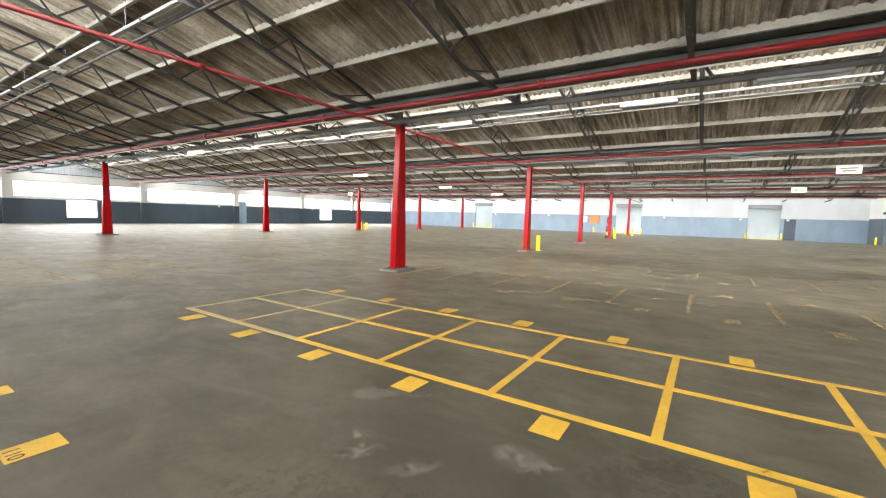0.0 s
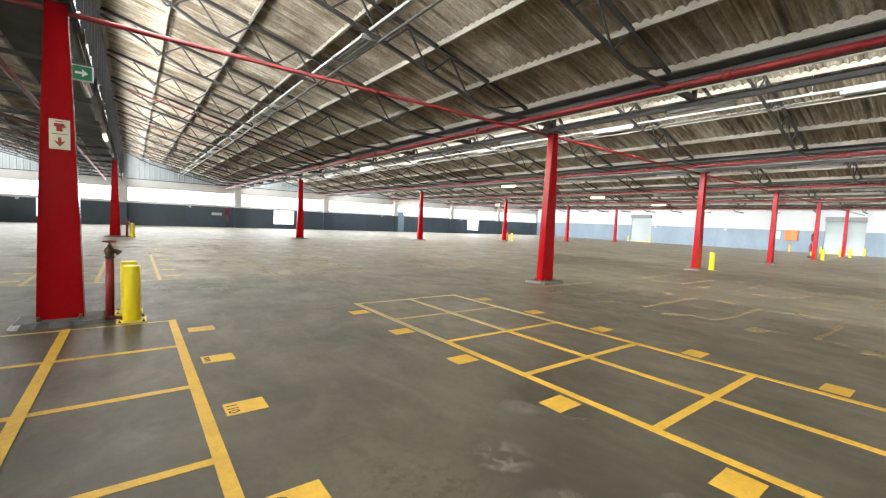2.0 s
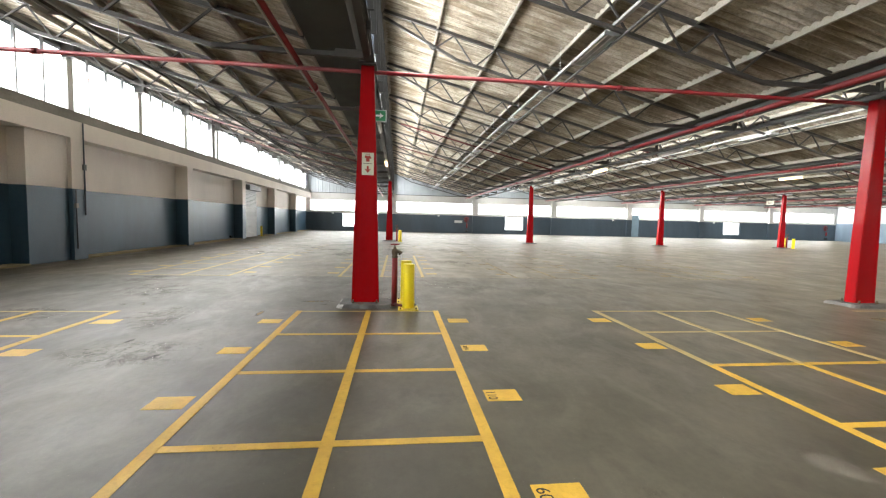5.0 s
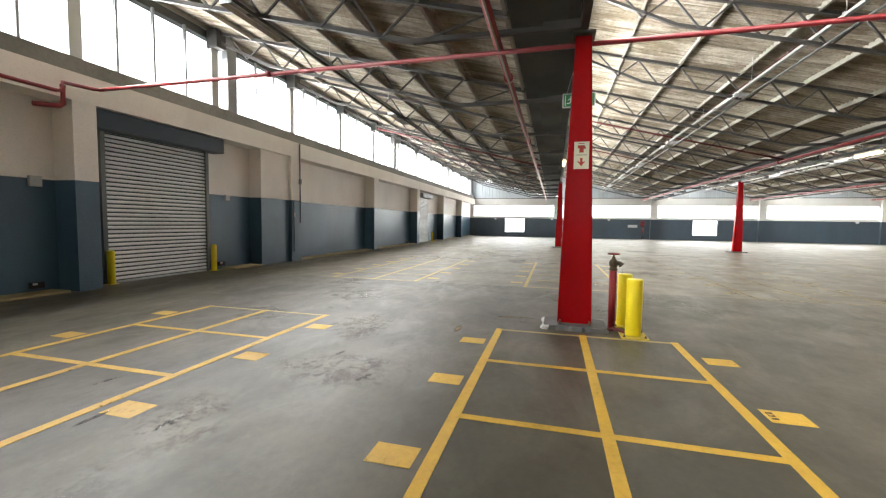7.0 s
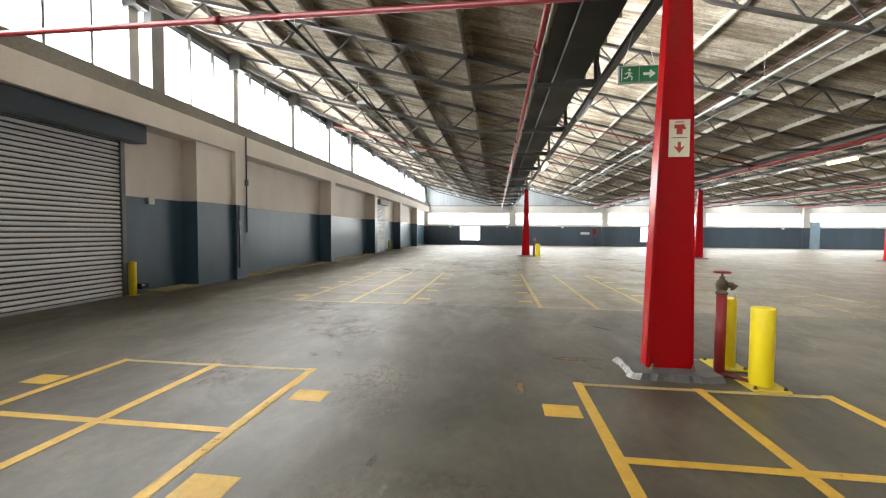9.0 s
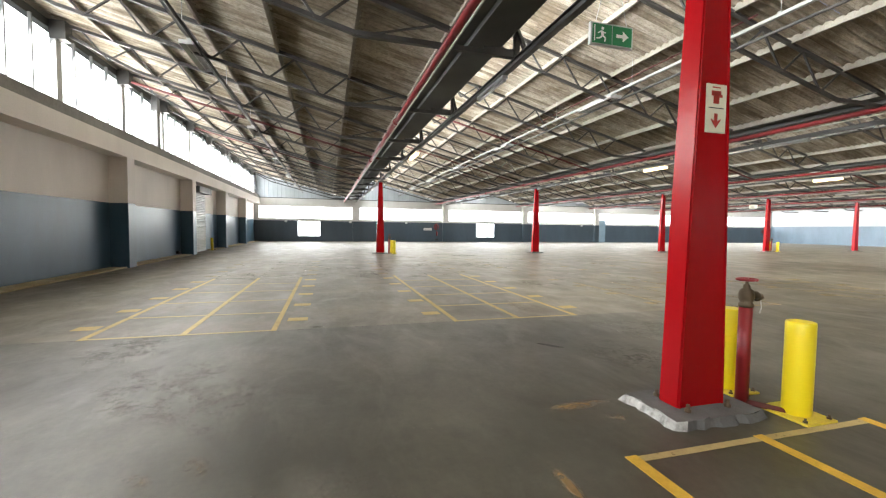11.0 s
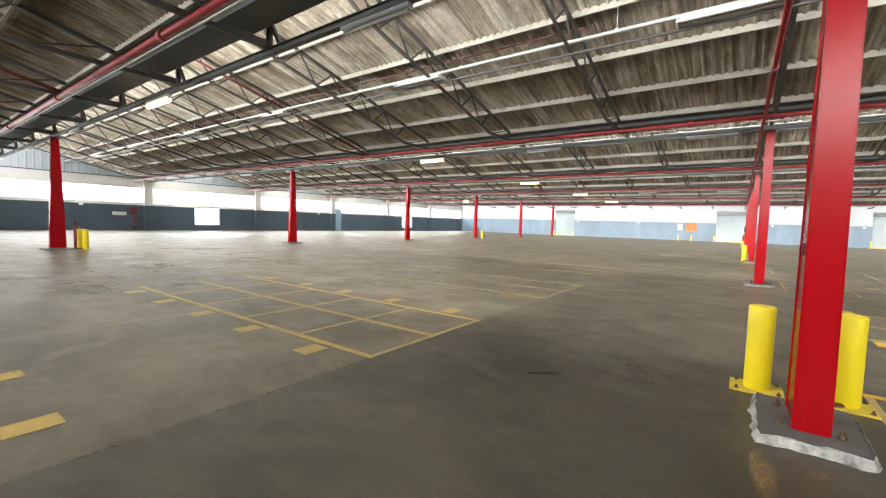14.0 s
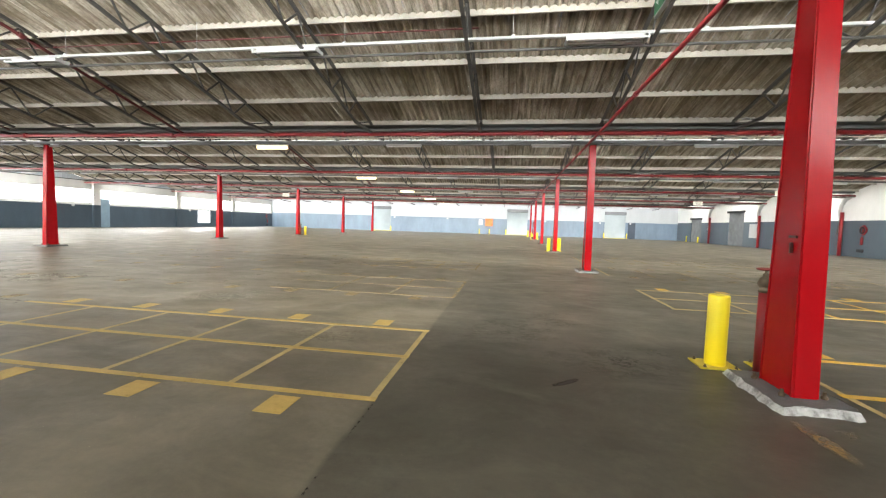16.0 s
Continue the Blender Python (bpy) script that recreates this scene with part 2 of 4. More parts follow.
FLOOR = floor_material()
SHEET = sheet_material()
GLASS = glass_material()
STEEL = painted("dark_grey_steel", (0.050, 0.049, 0.046), 0.5, 0.2, dark=0.75)
GUTTER = painted("gutter_grey_steel", (0.074, 0.080, 0.078), 0.7, 0.2, scale=2)
PURLIN = painted("dusty_white_purlin", (0.38, 0.355, 0.305), 0.8, 0.3, scale=4, dark=0.68)
RED, _nt, _b = material("red_gloss_paint")
_n = noise_tex(_nt, 1.2, 6, 0.7, (1, 1, 0.4), "World")
_f = noise_tex(_nt, 60, 4, 0.6, coords="World")
_c = ramp(_nt, _n, [(0.3, (0.28, 0.0025, 0.0052)), (0.7, (0.33, 0.003, 0.0062))])
_nt.links.new(mix(_nt, ramp(_nt, _f, [(0.70, grey(0)), (0.80, grey(0.5))]), _c, (0.16, 0.006, 0.008)), _b.inputs["Base Color"])
_nt.links.new(ramp(_nt, _n, [(0.3, grey(0.20)), (0.7, grey(0.27))]), _b.inputs["Roughness"])
_b.inputs["Specular IOR Level"].default_value = 0.20
bump(_nt, _b, _f, 0.02, 0.01)
PIPE_DARK = painted("dull_red_pipe_paint", (0.095, 0.012, 0.012), 0.6, 0.25, scale=5)
PIPE_RED = painted("red_pipe_paint", (0.215, 0.010, 0.014), 0.42, 0.15, scale=5)
YELLOW = painted("yellow_enamel", (0.80, 0.64, 0.012), 0.35, 0.06, scale=4, dark=0.92)
CHIPPED = painted("chipped_dusty_yellow", (0.62, 0.49, 0.04), 0.5, 0.3, scale=9, dark=0.75)
PLINTH = painted("grey_grout", (0.13, 0.13, 0.125), 0.8, 0.3, scale=8, relief=0.5)
LIME, _nt, _b = material("white_grout_edge")
_n = noise_tex(_nt, 9, 6, 0.7, coords="World")
_nt.links.new(ramp(_nt, _n, [(0.36, (0.16, 0.16, 0.15)), (0.5, (0.36, 0.36, 0.34)), (0.72, (0.58, 0.58, 0.56))]), _b.inputs["Base Color"])
_b.inputs["Roughness"].default_value = 0.85
bump(_nt, _b, _n, 0.8, 0.02)
BRONZE = painted("tarnished_bronze", (0.13, 0.10, 0.065), 0.5, 0.3, 0.7, scale=20)
GALV = painted("galvanised_steel", (0.52, 0.54, 0.55), 0.42, 0.12, 0.55, scale=5)
WHITE = painted("white_enamel", (0.50, 0.51, 0.50), 0.4, 0.08, scale=3, dark=0.9)
TRUNK = painted("dusty_trunking_enamel", (0.32, 0.325, 0.315), 0.5, 0.15, scale=3, dark=0.8)
BLACK = painted("black_rubber", (0.02, 0.02, 0.022), 0.6, 0.1)
SLATE = painted("slate_blue_steel", (0.026, 0.042, 0.066), 0.4, 0.08, scale=2)
BOX_ORANGE = painted("orange_steel", (0.85, 0.16, 0.025), 0.4, 0.06)
GREEN = painted("green_sign", (0.012, 0.20, 0.075), 0.4, 0.03)
CREAM = painted("cream_sign", (0.72, 0.70, 0.56), 0.4, 0.05)
SIGN_RED = painted("sign_red", (0.42, 0.03, 0.018), 0.4, 0.05)
MULLION = painted("grey_mullion", (0.30, 0.31, 0.32), 0.5, 0.15)
SHEETING = painted("white_ribbed_sheet", (0.40, 0.45, 0.49), 0.5, 0.15, scale=1.5)
GREY_DOOR = painted("grey_door_paint", (0.16, 0.17, 0.175), 0.45, 0.08)
SILL = painted("dirty_concrete_sill", (0.30, 0.29, 0.27), 0.8, 0.35, scale=2, dark=0.6)
CONCRETE = painted("painted_concrete", (0.60, 0.58, 0.54), 0.7, 0.2, scale=3)
CONCRETE_DULL = painted("dull_grout", (0.22, 0.215, 0.20), 0.85, 0.35, scale=8, relief=0.5)
LIT = glow("lit_tube", (1.0, 0.72, 0.38), 2.7)
TUBE = painted("unlit_tube", (0.85, 0.86, 0.85), 0.3, 0.02)
LINE = line_paint("yellow_line_paint", (0.70, 0.43, 0.05), 0.90)
LINE_WORN = line_paint("worn_yellow_line_paint", (0.56, 0.39, 0.11), 0.88)
LINE_FADED = line_paint("faded_yellow_line_paint", (0.46, 0.35, 0.17), 0.60)
LINE_PALE = line_paint("bleached_line_paint", (0.52, 0.40, 0.17), 0.86)
LINE_GHOST = line_paint("ghost_yellow_line_paint", (0.36, 0.29, 0.17), 0.34)
INK_WORN = line_paint("worn_stencil_ink", (0.14, 0.10, 0.045), 0.55)
INK = painted("black_stencil_ink", (0.04, 0.035, 0.03), 0.7, 0.2, scale=20)
WALL_S = dado_wall("south_wall_paint", (0.034, 0.076, 0.120), (0.83, 0.775, 0.73), 2.21)
WALL_W = dado_wall("west_wall_paint", (0.030, 0.047, 0.064), (0.54, 0.54, 0.52), 2.12)
WALL_N = dado_wall("north_wall_paint", (0.12, 0.165, 0.215), (0.43, 0.455, 0.465), 2.35)
WALL_E = dado_wall("east_wall_paint", (0.060, 0.080, 0.098), (0.84, 0.84, 0.81), 2.5)


# ---- mesh helpers ----
def box(bm, x0, x1, y0, y1, z0, z1):
    vs = [bm.verts.new(p) for p in ((x0, y0, z0), (x1, y0, z0), (x1, y1, z0), (x0, y1, z0), (x0, y0, z1), (x1, y0, z1), (x1, y1, z1), (x0, y1, z1))]
    for f in ((3, 2, 1, 0), (4, 5, 6, 7), (0, 1, 5, 4), (1, 2, 6, 5), (2, 3, 7, 6), (3, 0, 4, 7)):
        bm.faces.new([vs[i] for i in f])
    return vs


def boxed(*dims, bevel=0.0):
    bm = bmesh.new()
    box(bm, *dims)
    if bevel:
        bmesh.ops.bevel(bm, geom=bm.edges[:], offset=bevel, segments=2, affect='EDGES', profile=0.6)
    return bm


def bar(bm, a, b, w, h):
    """A straight bar of section w (sideways) by h (up) from a to b."""
    a, b = Vector(a), Vector(b)
    d = (b - a).normalized()
    side = d.cross(Vector((0, 0, 1)))
    side = Vector((1, 0, 0)) if side.length < 1e-4 else side.normalized()
    up = side.cross(d).normalized()
    vs = [bm.verts.new(p + side * sx * w / 2 + up * sz * h / 2) for p in (a, b) for sx, sz in ((-1, -1), (1, -1), (1, 1), (-1, 1))]
    for f in ((0, 1, 2, 3), (7, 6, 5, 4), (0, 4, 5, 1), (1, 5, 6, 2), (2, 6, 7, 3), (3, 7, 4, 0)):
        bm.faces.new([vs[i] for i in f])


def angle_bar(bm, a, b, leg=0.06, t=0.008):
    """An L-section from a to b: a flat leg and an upright one."""
    up = Vector((0, 0, leg / 2))
    bar(bm, a, b, leg, t)
    bar(bm, Vector(a) + up, Vector(b) + up, t, leg)


def tube(bm, pts, r, n=12, caps=True):
    """A round pipe along a list of points."""
    pts = [Vector(p) for p in pts]
    rings = []
    for i, p in enumerate(pts):
        d = (pts[min(i + 1, len(pts) - 1)] - pts[max(i - 1, 0)]).normalized()
        q = d.to_track_quat('Z', 'Y')
        rings.append([bm.verts.new(p + q @ Vector((r * math.cos(k * math.tau / n), r * math.sin(k * math.tau / n), 0))) for k in range(n)])
    for r0, r1 in zip(rings, rings[1:]):
        for k in range(n):
            f = bm.faces.new((r0[k], r0[(k + 1) % n], r1[(k + 1) % n], r1[k]))
            f.smooth = True
    if caps:
        bm.faces.new(rings[0][::-1])
        bm.faces.new(rings[-1])


def lathe(bm, profile, n=20, at=(0, 0, 0)):
    """A turned body: (radius, height) pairs from bottom to top."""
    at = Vector(at)
    rings = [[bm.verts.new(at + Vector((r * math.cos(k * math.tau / n), r * math.sin(k * math.tau / n), z))) for k in range(n)] for r, z in profile]
    for r0, r1 in zip(rings, rings[1:]):
        for k in range(n):
            f = bm.faces.new((r0[k], r0[(k + 1) % n], r1[(k + 1) % n], r1[k]))
            f.smooth = True
    bm.faces.new(rings[0][::-1])
    bm.faces.new(rings[-1])


def mesh_of(name, bm, mat):
    me = bpy.data.meshes.new(name)
    bm.to_mesh(me)
    bm.free()
    me.materials.append(mat)
    return me


def part(name, bm, mat, parent=None, label=""):
    ob = new(name, mesh_of(name, bm, mat))
    ob.parent = parent
    return tagged(ob, label)


def thing(name, at, label, category, group="", kind=""):
    ob = new(name)
    ob.matrix_basis = Matrix.Translation(at)
    ob.empty_display_size = 0.2
    return tagged(ob, label, category, group, kind)


def structure(name, bm, mat, label=""):
    return tagged(part(name, bm, mat), label or name.replace("_", " "), kind="structure")


def text_part(name, words, size, mat, parent, m, label=""):
    cu = bpy.data.curves.new(name, 'FONT')
    cu.body, cu.size, cu.align_x, cu.align_y, cu.extrude = words, size, 'CENTER', 'CENTER', 0.0006
    tmp = bpy.data.objects.new("tmp_text", cu)
    me = bpy.data.meshes.new_from_object(tmp)
    bpy.data.objects.remove(tmp)
    me.materials.append(mat)
    ob = new(name, me)
    ob.parent = parent
    ob.matrix_basis = m
    return tagged(ob, label)


def wall_cells(bm, axis, p0, p1, u0, u1, z0, z1, holes=()):
    """A thick wall with rectangular openings (u0, u1, z0, z1) cut through it."""
    us = sorted({u0, u1, *[h[0] for h in holes], *[h[1] for h in holes]})
    zs = sorted({z0, z1, *[h[2] for h in holes], *[h[3] for h in holes]})
    for a, b in zip(us, us[1:]):
        for c, d in zip(zs, zs[1:]):
            if any(h[0] <= (a + b) / 2 <= h[1] and h[2] <= (c + d) / 2 <= h[3] for h in holes):
                continue
            if axis == "x":
                box(bm, p0, p1, a, b, c, d)
            else:
                box(bm, a, b, p0, p1, c, d)


# ---- floor and ground ----
structure("floor", boxed(XW - 0.3, XE + 0.3, YS - 0.5, YN + 0.3, -0.2, 0.0), FLOOR, "worn grey concrete warehouse floor with stains and polish")
GROUND = painted("pale_ground", (0.30, 0.29, 0.26), 0.9, 0.3, scale=0.5)
structure("ground", boxed(-900, 900, -900, 900, -0.6, -0.25), GROUND, "pale open ground outside the building")

# ---- walls ----
PIL = 20.95 / 3
ROLL_S = (-10.62, -7.82, 0.0, 3.36)
ROLL_S2 = (-32.0, -29.85, 0.0, 3.3)
PANEL_Y, PIL_Y = YS - 0.27, YS + 0.29
bm = bmesh.new()
wall_cells(bm, "y", PANEL_Y - 0.25, PANEL_Y, XW - 0.3, XE + 0.3, 0, 4.3, [ROLL_S, ROLL_S2])
box(bm, XW, XE, PANEL_Y, PIL_Y, 3.76, 4.3)
k = 1
while XE - PIL * k > XW + 1:
    x = XE - PIL * k
    if abs(x + 14.17) > 0.5:
        w = 0.25 if abs(x + 7.19) < 0.5 else 0.30
        box(bm, x - w + 0.03, x + w - 0.03, PANEL_Y, PIL_Y - 0.003, 0, 3.76)
    k += 1
box(bm, -13.86, -12.42, PANEL_Y, PIL_Y - 0.12, 0, 3.76)
box(bm, -14.42, -13.86, PANEL_Y, PIL_Y - 0.003, 0, 3.76)
structure("wall_south", bm, WALL_S, "south wall with slate blue dado, pilasters and off-white upper part")
KERB = painted("worn_yellow_kerb", (0.36, 0.30, 0.16), 0.8, 0.3, scale=6)
for a, b in ((-27.85, -21.45), (-20.85, -14.45), (-12.38, -11.2), (-6.85, 13.9), (-34.8, -32.4), (-48.9, -35.4)):
    structure("kerb", boxed(a, b, PANEL_Y + 0.003, PIL_Y - 0.06, 0.0, 0.045, bevel=0.008), KERB, "low worn yellow kerb along the foot of the south wall")

WEST_WIN = [(-6.9, -4.62, 0.5, 2.12), (12.6, 14.9, 0.5, 2.12), (41.7, 44.1, 0.5, 2.12)]
bm = bmesh.new()
strips = [(a + (0.35 if i else 0.3), b - 0.35, 2.3, 3.62) for i, (a, b) in enumerate(zip(ROWS_Y, ROWS_Y[1:]))]
wall_cells(bm, "x", XW - 0.3, XW, YS - 0.5, YN + 0.3, 0, 4.5, strips + WEST_WIN)
for r in ROWS_Y[1:-1]:
    box(bm, XW, XW + 0.25, r - 0.32, r + 0.32, 0, 4.45)
structure("wall_west", bm, WALL_W, "west wall with dark slate dado, white band and pilasters")

NORTH_DOORS = [(-31.4, -28.5), (-10.25, -7.2), (3.85, 6.75)]
bm = bmesh.new()
wall_cells(bm, "y", YN, YN + 0.3, XW - 0.3, XE + 0.3, 0, 4.9, [(a, b, 0.0, 3.45) for a, b in NORTH_DOORS])
structure("wall_north", bm, WALL_N, "north wall with pale blue dado and white upper part")

bm = bmesh.new()
EAST_DOORS = [(50.7, 53.7, 0.0, 2.9), (41.3, 44.35, 0.0, 3.5)]
wall_cells(bm, "x", XE, XE + 0.3, YS - 0.5, YN + 0.3, 0, 4.5, EAST_DOORS)
for r in ROWS_Y[:-1]:
    vs = [(XE, r, 4.5), (XE, r + BAY, 4.5), (XE, r + BAY, LOW), (XE, r + RUN, LOW + 0.03), (XE, r, HIGH + 0.03)]
    a = [bm.verts.new(p) for p in vs]
    b = [bm.verts.new((p[0] + 0.3, p[1], p[2])) for p in vs]
    bm.faces.new(a)
    bm.faces.new(b[::-1])
    for i in range(5):
        bm.faces.new((a[i], b[i], b[(i + 1) % 5], a[(i + 1) % 5]))
structure("wall_east", bm, WALL_E, "east wall with dark slate dado and white upper part")


# ---- roof sheeting ----
def roof_z(r, y):
    """Height of the underside of the slope that starts at row r."""
    return HIGH - SLOPE * (y - r)


COURSES = 6
def roof_tooth(r, seg):
    verts, faces, lap = [], [], []
    width = WAVE * 6
    n = int(LEN_X / width) + 1
    L = (RUN + 0.12) / COURSES
    for c in range(COURSES):
        y0, y1 = r + c * L, r + (c + 1) * L + 0.12
        for s in range(n):
            x0 = XW - 0.1 + s * width
            lift = 0.03 + 0.012 * (c % 2) + random.uniform(-0.006, 0.006)
            base = len(verts)
            lap += [0.0, 1.0] * (seg * 6 + 1)
            for j in range(seg * 6 + 1):
                x = x0 + WAVE * j / seg
                w = 0.045 * math.cos(math.tau * j / seg)
                verts.append((x, y0, roof_z(r, y0) + lift + w))
                verts.append((x, y1, roof_z(r, y1) + lift - 0.012 + w))
            faces += [(base + 2 * j, base + 2 * j + 1, base + 2 * j + 3, base + 2 * j + 2) for j in range(seg * 6)]
    me = bpy.data.meshes.new("ceiling")
    me.from_pydata(verts, [], faces)
    me.attributes.new("lap", 'FLOAT', 'POINT').data.foreach_set("value", lap)
    me.polygons.foreach_set("use_smooth", [True] * len(faces))
    me.materials.append(SHEET)
    tagged(new("ceiling", me), "stained corrugated fibre-cement roof slope seen from below", kind="structure")


for i, r in enumerate(ROWS_Y[:-1]):
    roof_tooth(r, 8 if i < 3 else 5)

# purlins: Z-sections under every lap of the sheets
for r in ROWS_Y[:-1]:
    L = (RUN + 0.12) / COURSES
    for c in range(COURSES + 1):
        y = r + (c * L if c < COURSES else RUN - 0.02)
        y = y + 0.12 if c == 0 else y
        z = roof_z(r, y)
        bm = bmesh.new()
        box(bm, XW + 0.02, XE - 0.02, y - 0.004, y + 0.004, z - 0.13, z + 0.022)
        box(bm, XW + 0.02, XE - 0.02, y - 0.05, y - 0.004, z - 0.13, z - 0.122)
        box(bm, XW + 0.02, XE - 0.02, y + 0.004, y + 0.055, z - 0.008, z)
        tagged(part("purlin", bm, PURLIN), "long dusty white steel purlin under the roof sheets", "purlin", "roof purlins", "structure")

# ridge flashing, gutters, glazing and mullions of each roof tooth
for i, r in enumerate(ROWS_Y[1:-1]):
    bm = bmesh.new()
    g0, g1 = r - 0.74, r - 0.22
    box(bm, XW, XE, g0, g1, 4.40, 4.42)
    box(bm, XW, XE, g0 - 0.012, g0, 4.40, 4.50)
    box(bm, XW, XE, g1, g1 + 0.012, 4.40, 4.82)
    # flat dark strip set in for the dark gap at the roof edge
    box(bm, XW, XE, r - 1.04, g0 - 0.012, 4.49, 4.50)
    structure("gutter", bm, GUTTER, "dark grey box gutter along a row of columns")
    bm = bmesh.new()
    wall_cells(bm, "y", r - 0.04, r, XW, XE, 4.82, HIGH + 0.03, [(XW + 0.3, XE - 0.3, 4.86, 6.5)])
    box(bm, XW, XE, r - 0.205, r - 0.04, 4.80, 4.82)
    structure("roof_light_curb", bm, GUTTER, "dark steel curb round the roof glazing")
    win = thing("window_roof", ((XW + XE) / 2, r, 4.86), "long vertical band of roof glazing with steel bars", "window", "roof glazing", "structure")
    glass = part("pane", boxed(-LEN_X / 2 + 0.3, LEN_X / 2 - 0.3, -0.03, -0.022, 0, 1.64), GLASS, win)
    glass.visible_shadow = False
    me = mesh_of("glazing_bar", boxed(-0.02, 0.02, 0.00, 0.10, 0, 1.64), STEEL)
    x = -LEN_X / 2 + 0.3
    while x < LEN_X / 2 - 0.2:
        b = new("glazing_bar", me)
        b.parent = win
        b.location = (x, 0, 0)
        x += RAFTER / 4

# corrugated gable sheets over the west wall
for r in ROWS_Y[:-1]:
    verts, faces = [], []
    n = int(BAY / 0.045)
    for j in range(n + 1):
        y = r + BAY * j / n
        x = XW + 0.02 + (0.022 if j % 9 in (0, 1) else 0.0)
        top = max(LOW - 0.02, roof_z(r, y) - 0.02)
        verts += [(x, y, 4.42), (x, y, top)]
    faces = [(2 * j, 2 * j + 2, 2 * j + 3, 2 * j + 1) for j in range(n)]
    me = bpy.data.meshes.new("gable_sheet")
    me.from_pydata(verts, [], faces)
    me.materials.append(SHEETING)
    tagged(new("gable_sheet", me), "pale ribbed sheeting closing the west gable", kind="structure")
    structure("trim", boxed(XW, XW + 0.07, r, r + BAY, 4.36, 4.42), STEEL, "dark steel angle under the gable sheeting")

# ---- windows of the south clerestory ----
bm = bmesh.new()
wall_cells(bm, "y", YS - 0.25, YS - 0.05, XW - 0.3, XE + 0.3, 4.3, HIGH + 0.05, [(XW + 0.3, XE - 0.3, 4.64, 6.48)])
structure("clerestory_frame", bm, GUTTER, "dark head beam and sill of the south clerestory")
win = thing("window_south", ((XW + XE) / 2, YS, 4.64), "long clerestory of frosted sheets between grey posts", "window", kind="structure")
part("pane", boxed(-LEN_X / 2 + 0.3, LEN_X / 2 - 0.3, -0.2, -0.192, 0, 1.84), GLASS, win).visible_shadow = False
post = mesh_of("window_post", boxed(-0.12, 0.12, -0.01, 0.12, 0, 1.95), WHITE)
thin = mesh_of("glazing_bar", boxed(-0.026, 0.026, -0.02, 0.05, 0, 1.84), MULLION)
k = 0
mid_x = (XW + XE) / 2
while XE - RAFTER * k > XW + 0.2:
    x = XE - RAFTER * k
    if k:
        p = new("window_post", post)
        p.parent, p.location = win, (x - mid_x, 0, 0)
    for j in range(1, 4):
        p = new("glazing_bar", thin)
        p.parent, p.location = win, (x - RAFTER * j / 4 - mid_x, 0, 0)
    k += 1
structure("sill", boxed(XW, XE, YS - 0.05, YS + 0.22, 4.304, 4.62), SILL, "painted concrete sill under the clerestory")

# ---- strip windows and low windows of the west wall ----
for a, b, z0, z1 in strips:
    win = thing("window_west", (XW - 0.15, (a + b) / 2, z0), "wide bright strip window with thin steel bars", "window", "west strip windows", "structure")
    h = (b - a) / 2
    part("pane", boxed(-0.06, -0.052, -h, h, 0, z1 - z0), GLASS, win).visible_shadow = False
    bm = bmesh.new()
    wall_cells(bm, "x", 0.10, 0.14, -h, h, 0, z1 - z0, [(-h + 0.05, h - 0.05, 0.05, z1 - z0 - 0.05)])
    part("window_frame", bm, CONCRETE, win)
for a, b, z0, z1 in WEST_WIN:
    win = thing("window_low", (XW - 0.15, (a + b) / 2, z0), "low steel-framed window in the dark dado, glaring with daylight", "window", "west low windows", "structure")
    h = (b - a) / 2
    part("pane", boxed(-0.06, -0.052, -h, h, 0, z1 - z0), GLASS, win).visible_shadow = False
    bm = bmesh.new()
    wall_cells(bm, "x", -0.02, 0.02, -h, h, 0, z1 - z0, [(-h + 0.05, -0.35, 0.05, z1 - z0 - 0.05), (-0.3, 0.3, 0.05, z1 - z0 - 0.45), (-0.3, 0.3, z1 - z0 - 0.4, z1 - z0 - 0.05), (0.35, h - 0.05, 0.05, z1 - z0 - 0.05)])
    part("window_frame", bm, MULLION, win)

# ---- roof trusses ----
def lattice_rafter():
    """A light lattice rafter over one tooth, with its origin at the ridge end on the row line."""
    t = thing("roof_truss", (0, 0, 0), "light dark-grey steel lattice rafter under the roof purlins", "roof truss", "lattice rafters")
    drop = 0.60

    def top(y):
        return HIGH - SLOPE * y - 0.165

    def low(y):
        return max(top(y) - drop * min(1, 0.25 + y / 2.2), 4.20)
    bm = bmesh.new()
    angle_bar(bm, (0, 0.1, top(0.1)), (0, RUN, top(RUN)), 0.085)
    part("top_chord", bm, STEEL, t)
    kink = RUN - 1.45
    bm = bmesh.new()
    angle_bar(bm, (0, 0.1, top(0.1) - 0.15), (0, 2.0, low(2.0)), 0.075)
    angle_bar(bm, (0, 2.0, low(2.0)), (0, kink, low(kink)), 0.075)
    angle_bar(bm, (0, kink, low(kink)), (0, BAY, 4.20), 0.085)
    part("bottom_chord", bm, STEEL, t)
    n = 12
    for i in range(n):
        y0, y1 = 0.8 + (kink - 0.8) * i / n, 0.8 + (kink - 0.8) * (i + 1) / n
        a, b = ((0, y0, top(y0)), (0, y1, low(y1))) if i % 2 == 0 else ((0, y0, low(y0)), (0, y1, top(y1)))
        bm = bmesh.new()
        bar(bm, a, b, 0.028, 0.038)
        part("brace", bm, STEEL, t)
    bm = bmesh.new()
    bar(bm, (0, kink, low(kink)), (0, RUN - 0.3, top(RUN - 0.3)), 0.022, 0.03)
    part("brace", bm, STEEL, t)
    return t


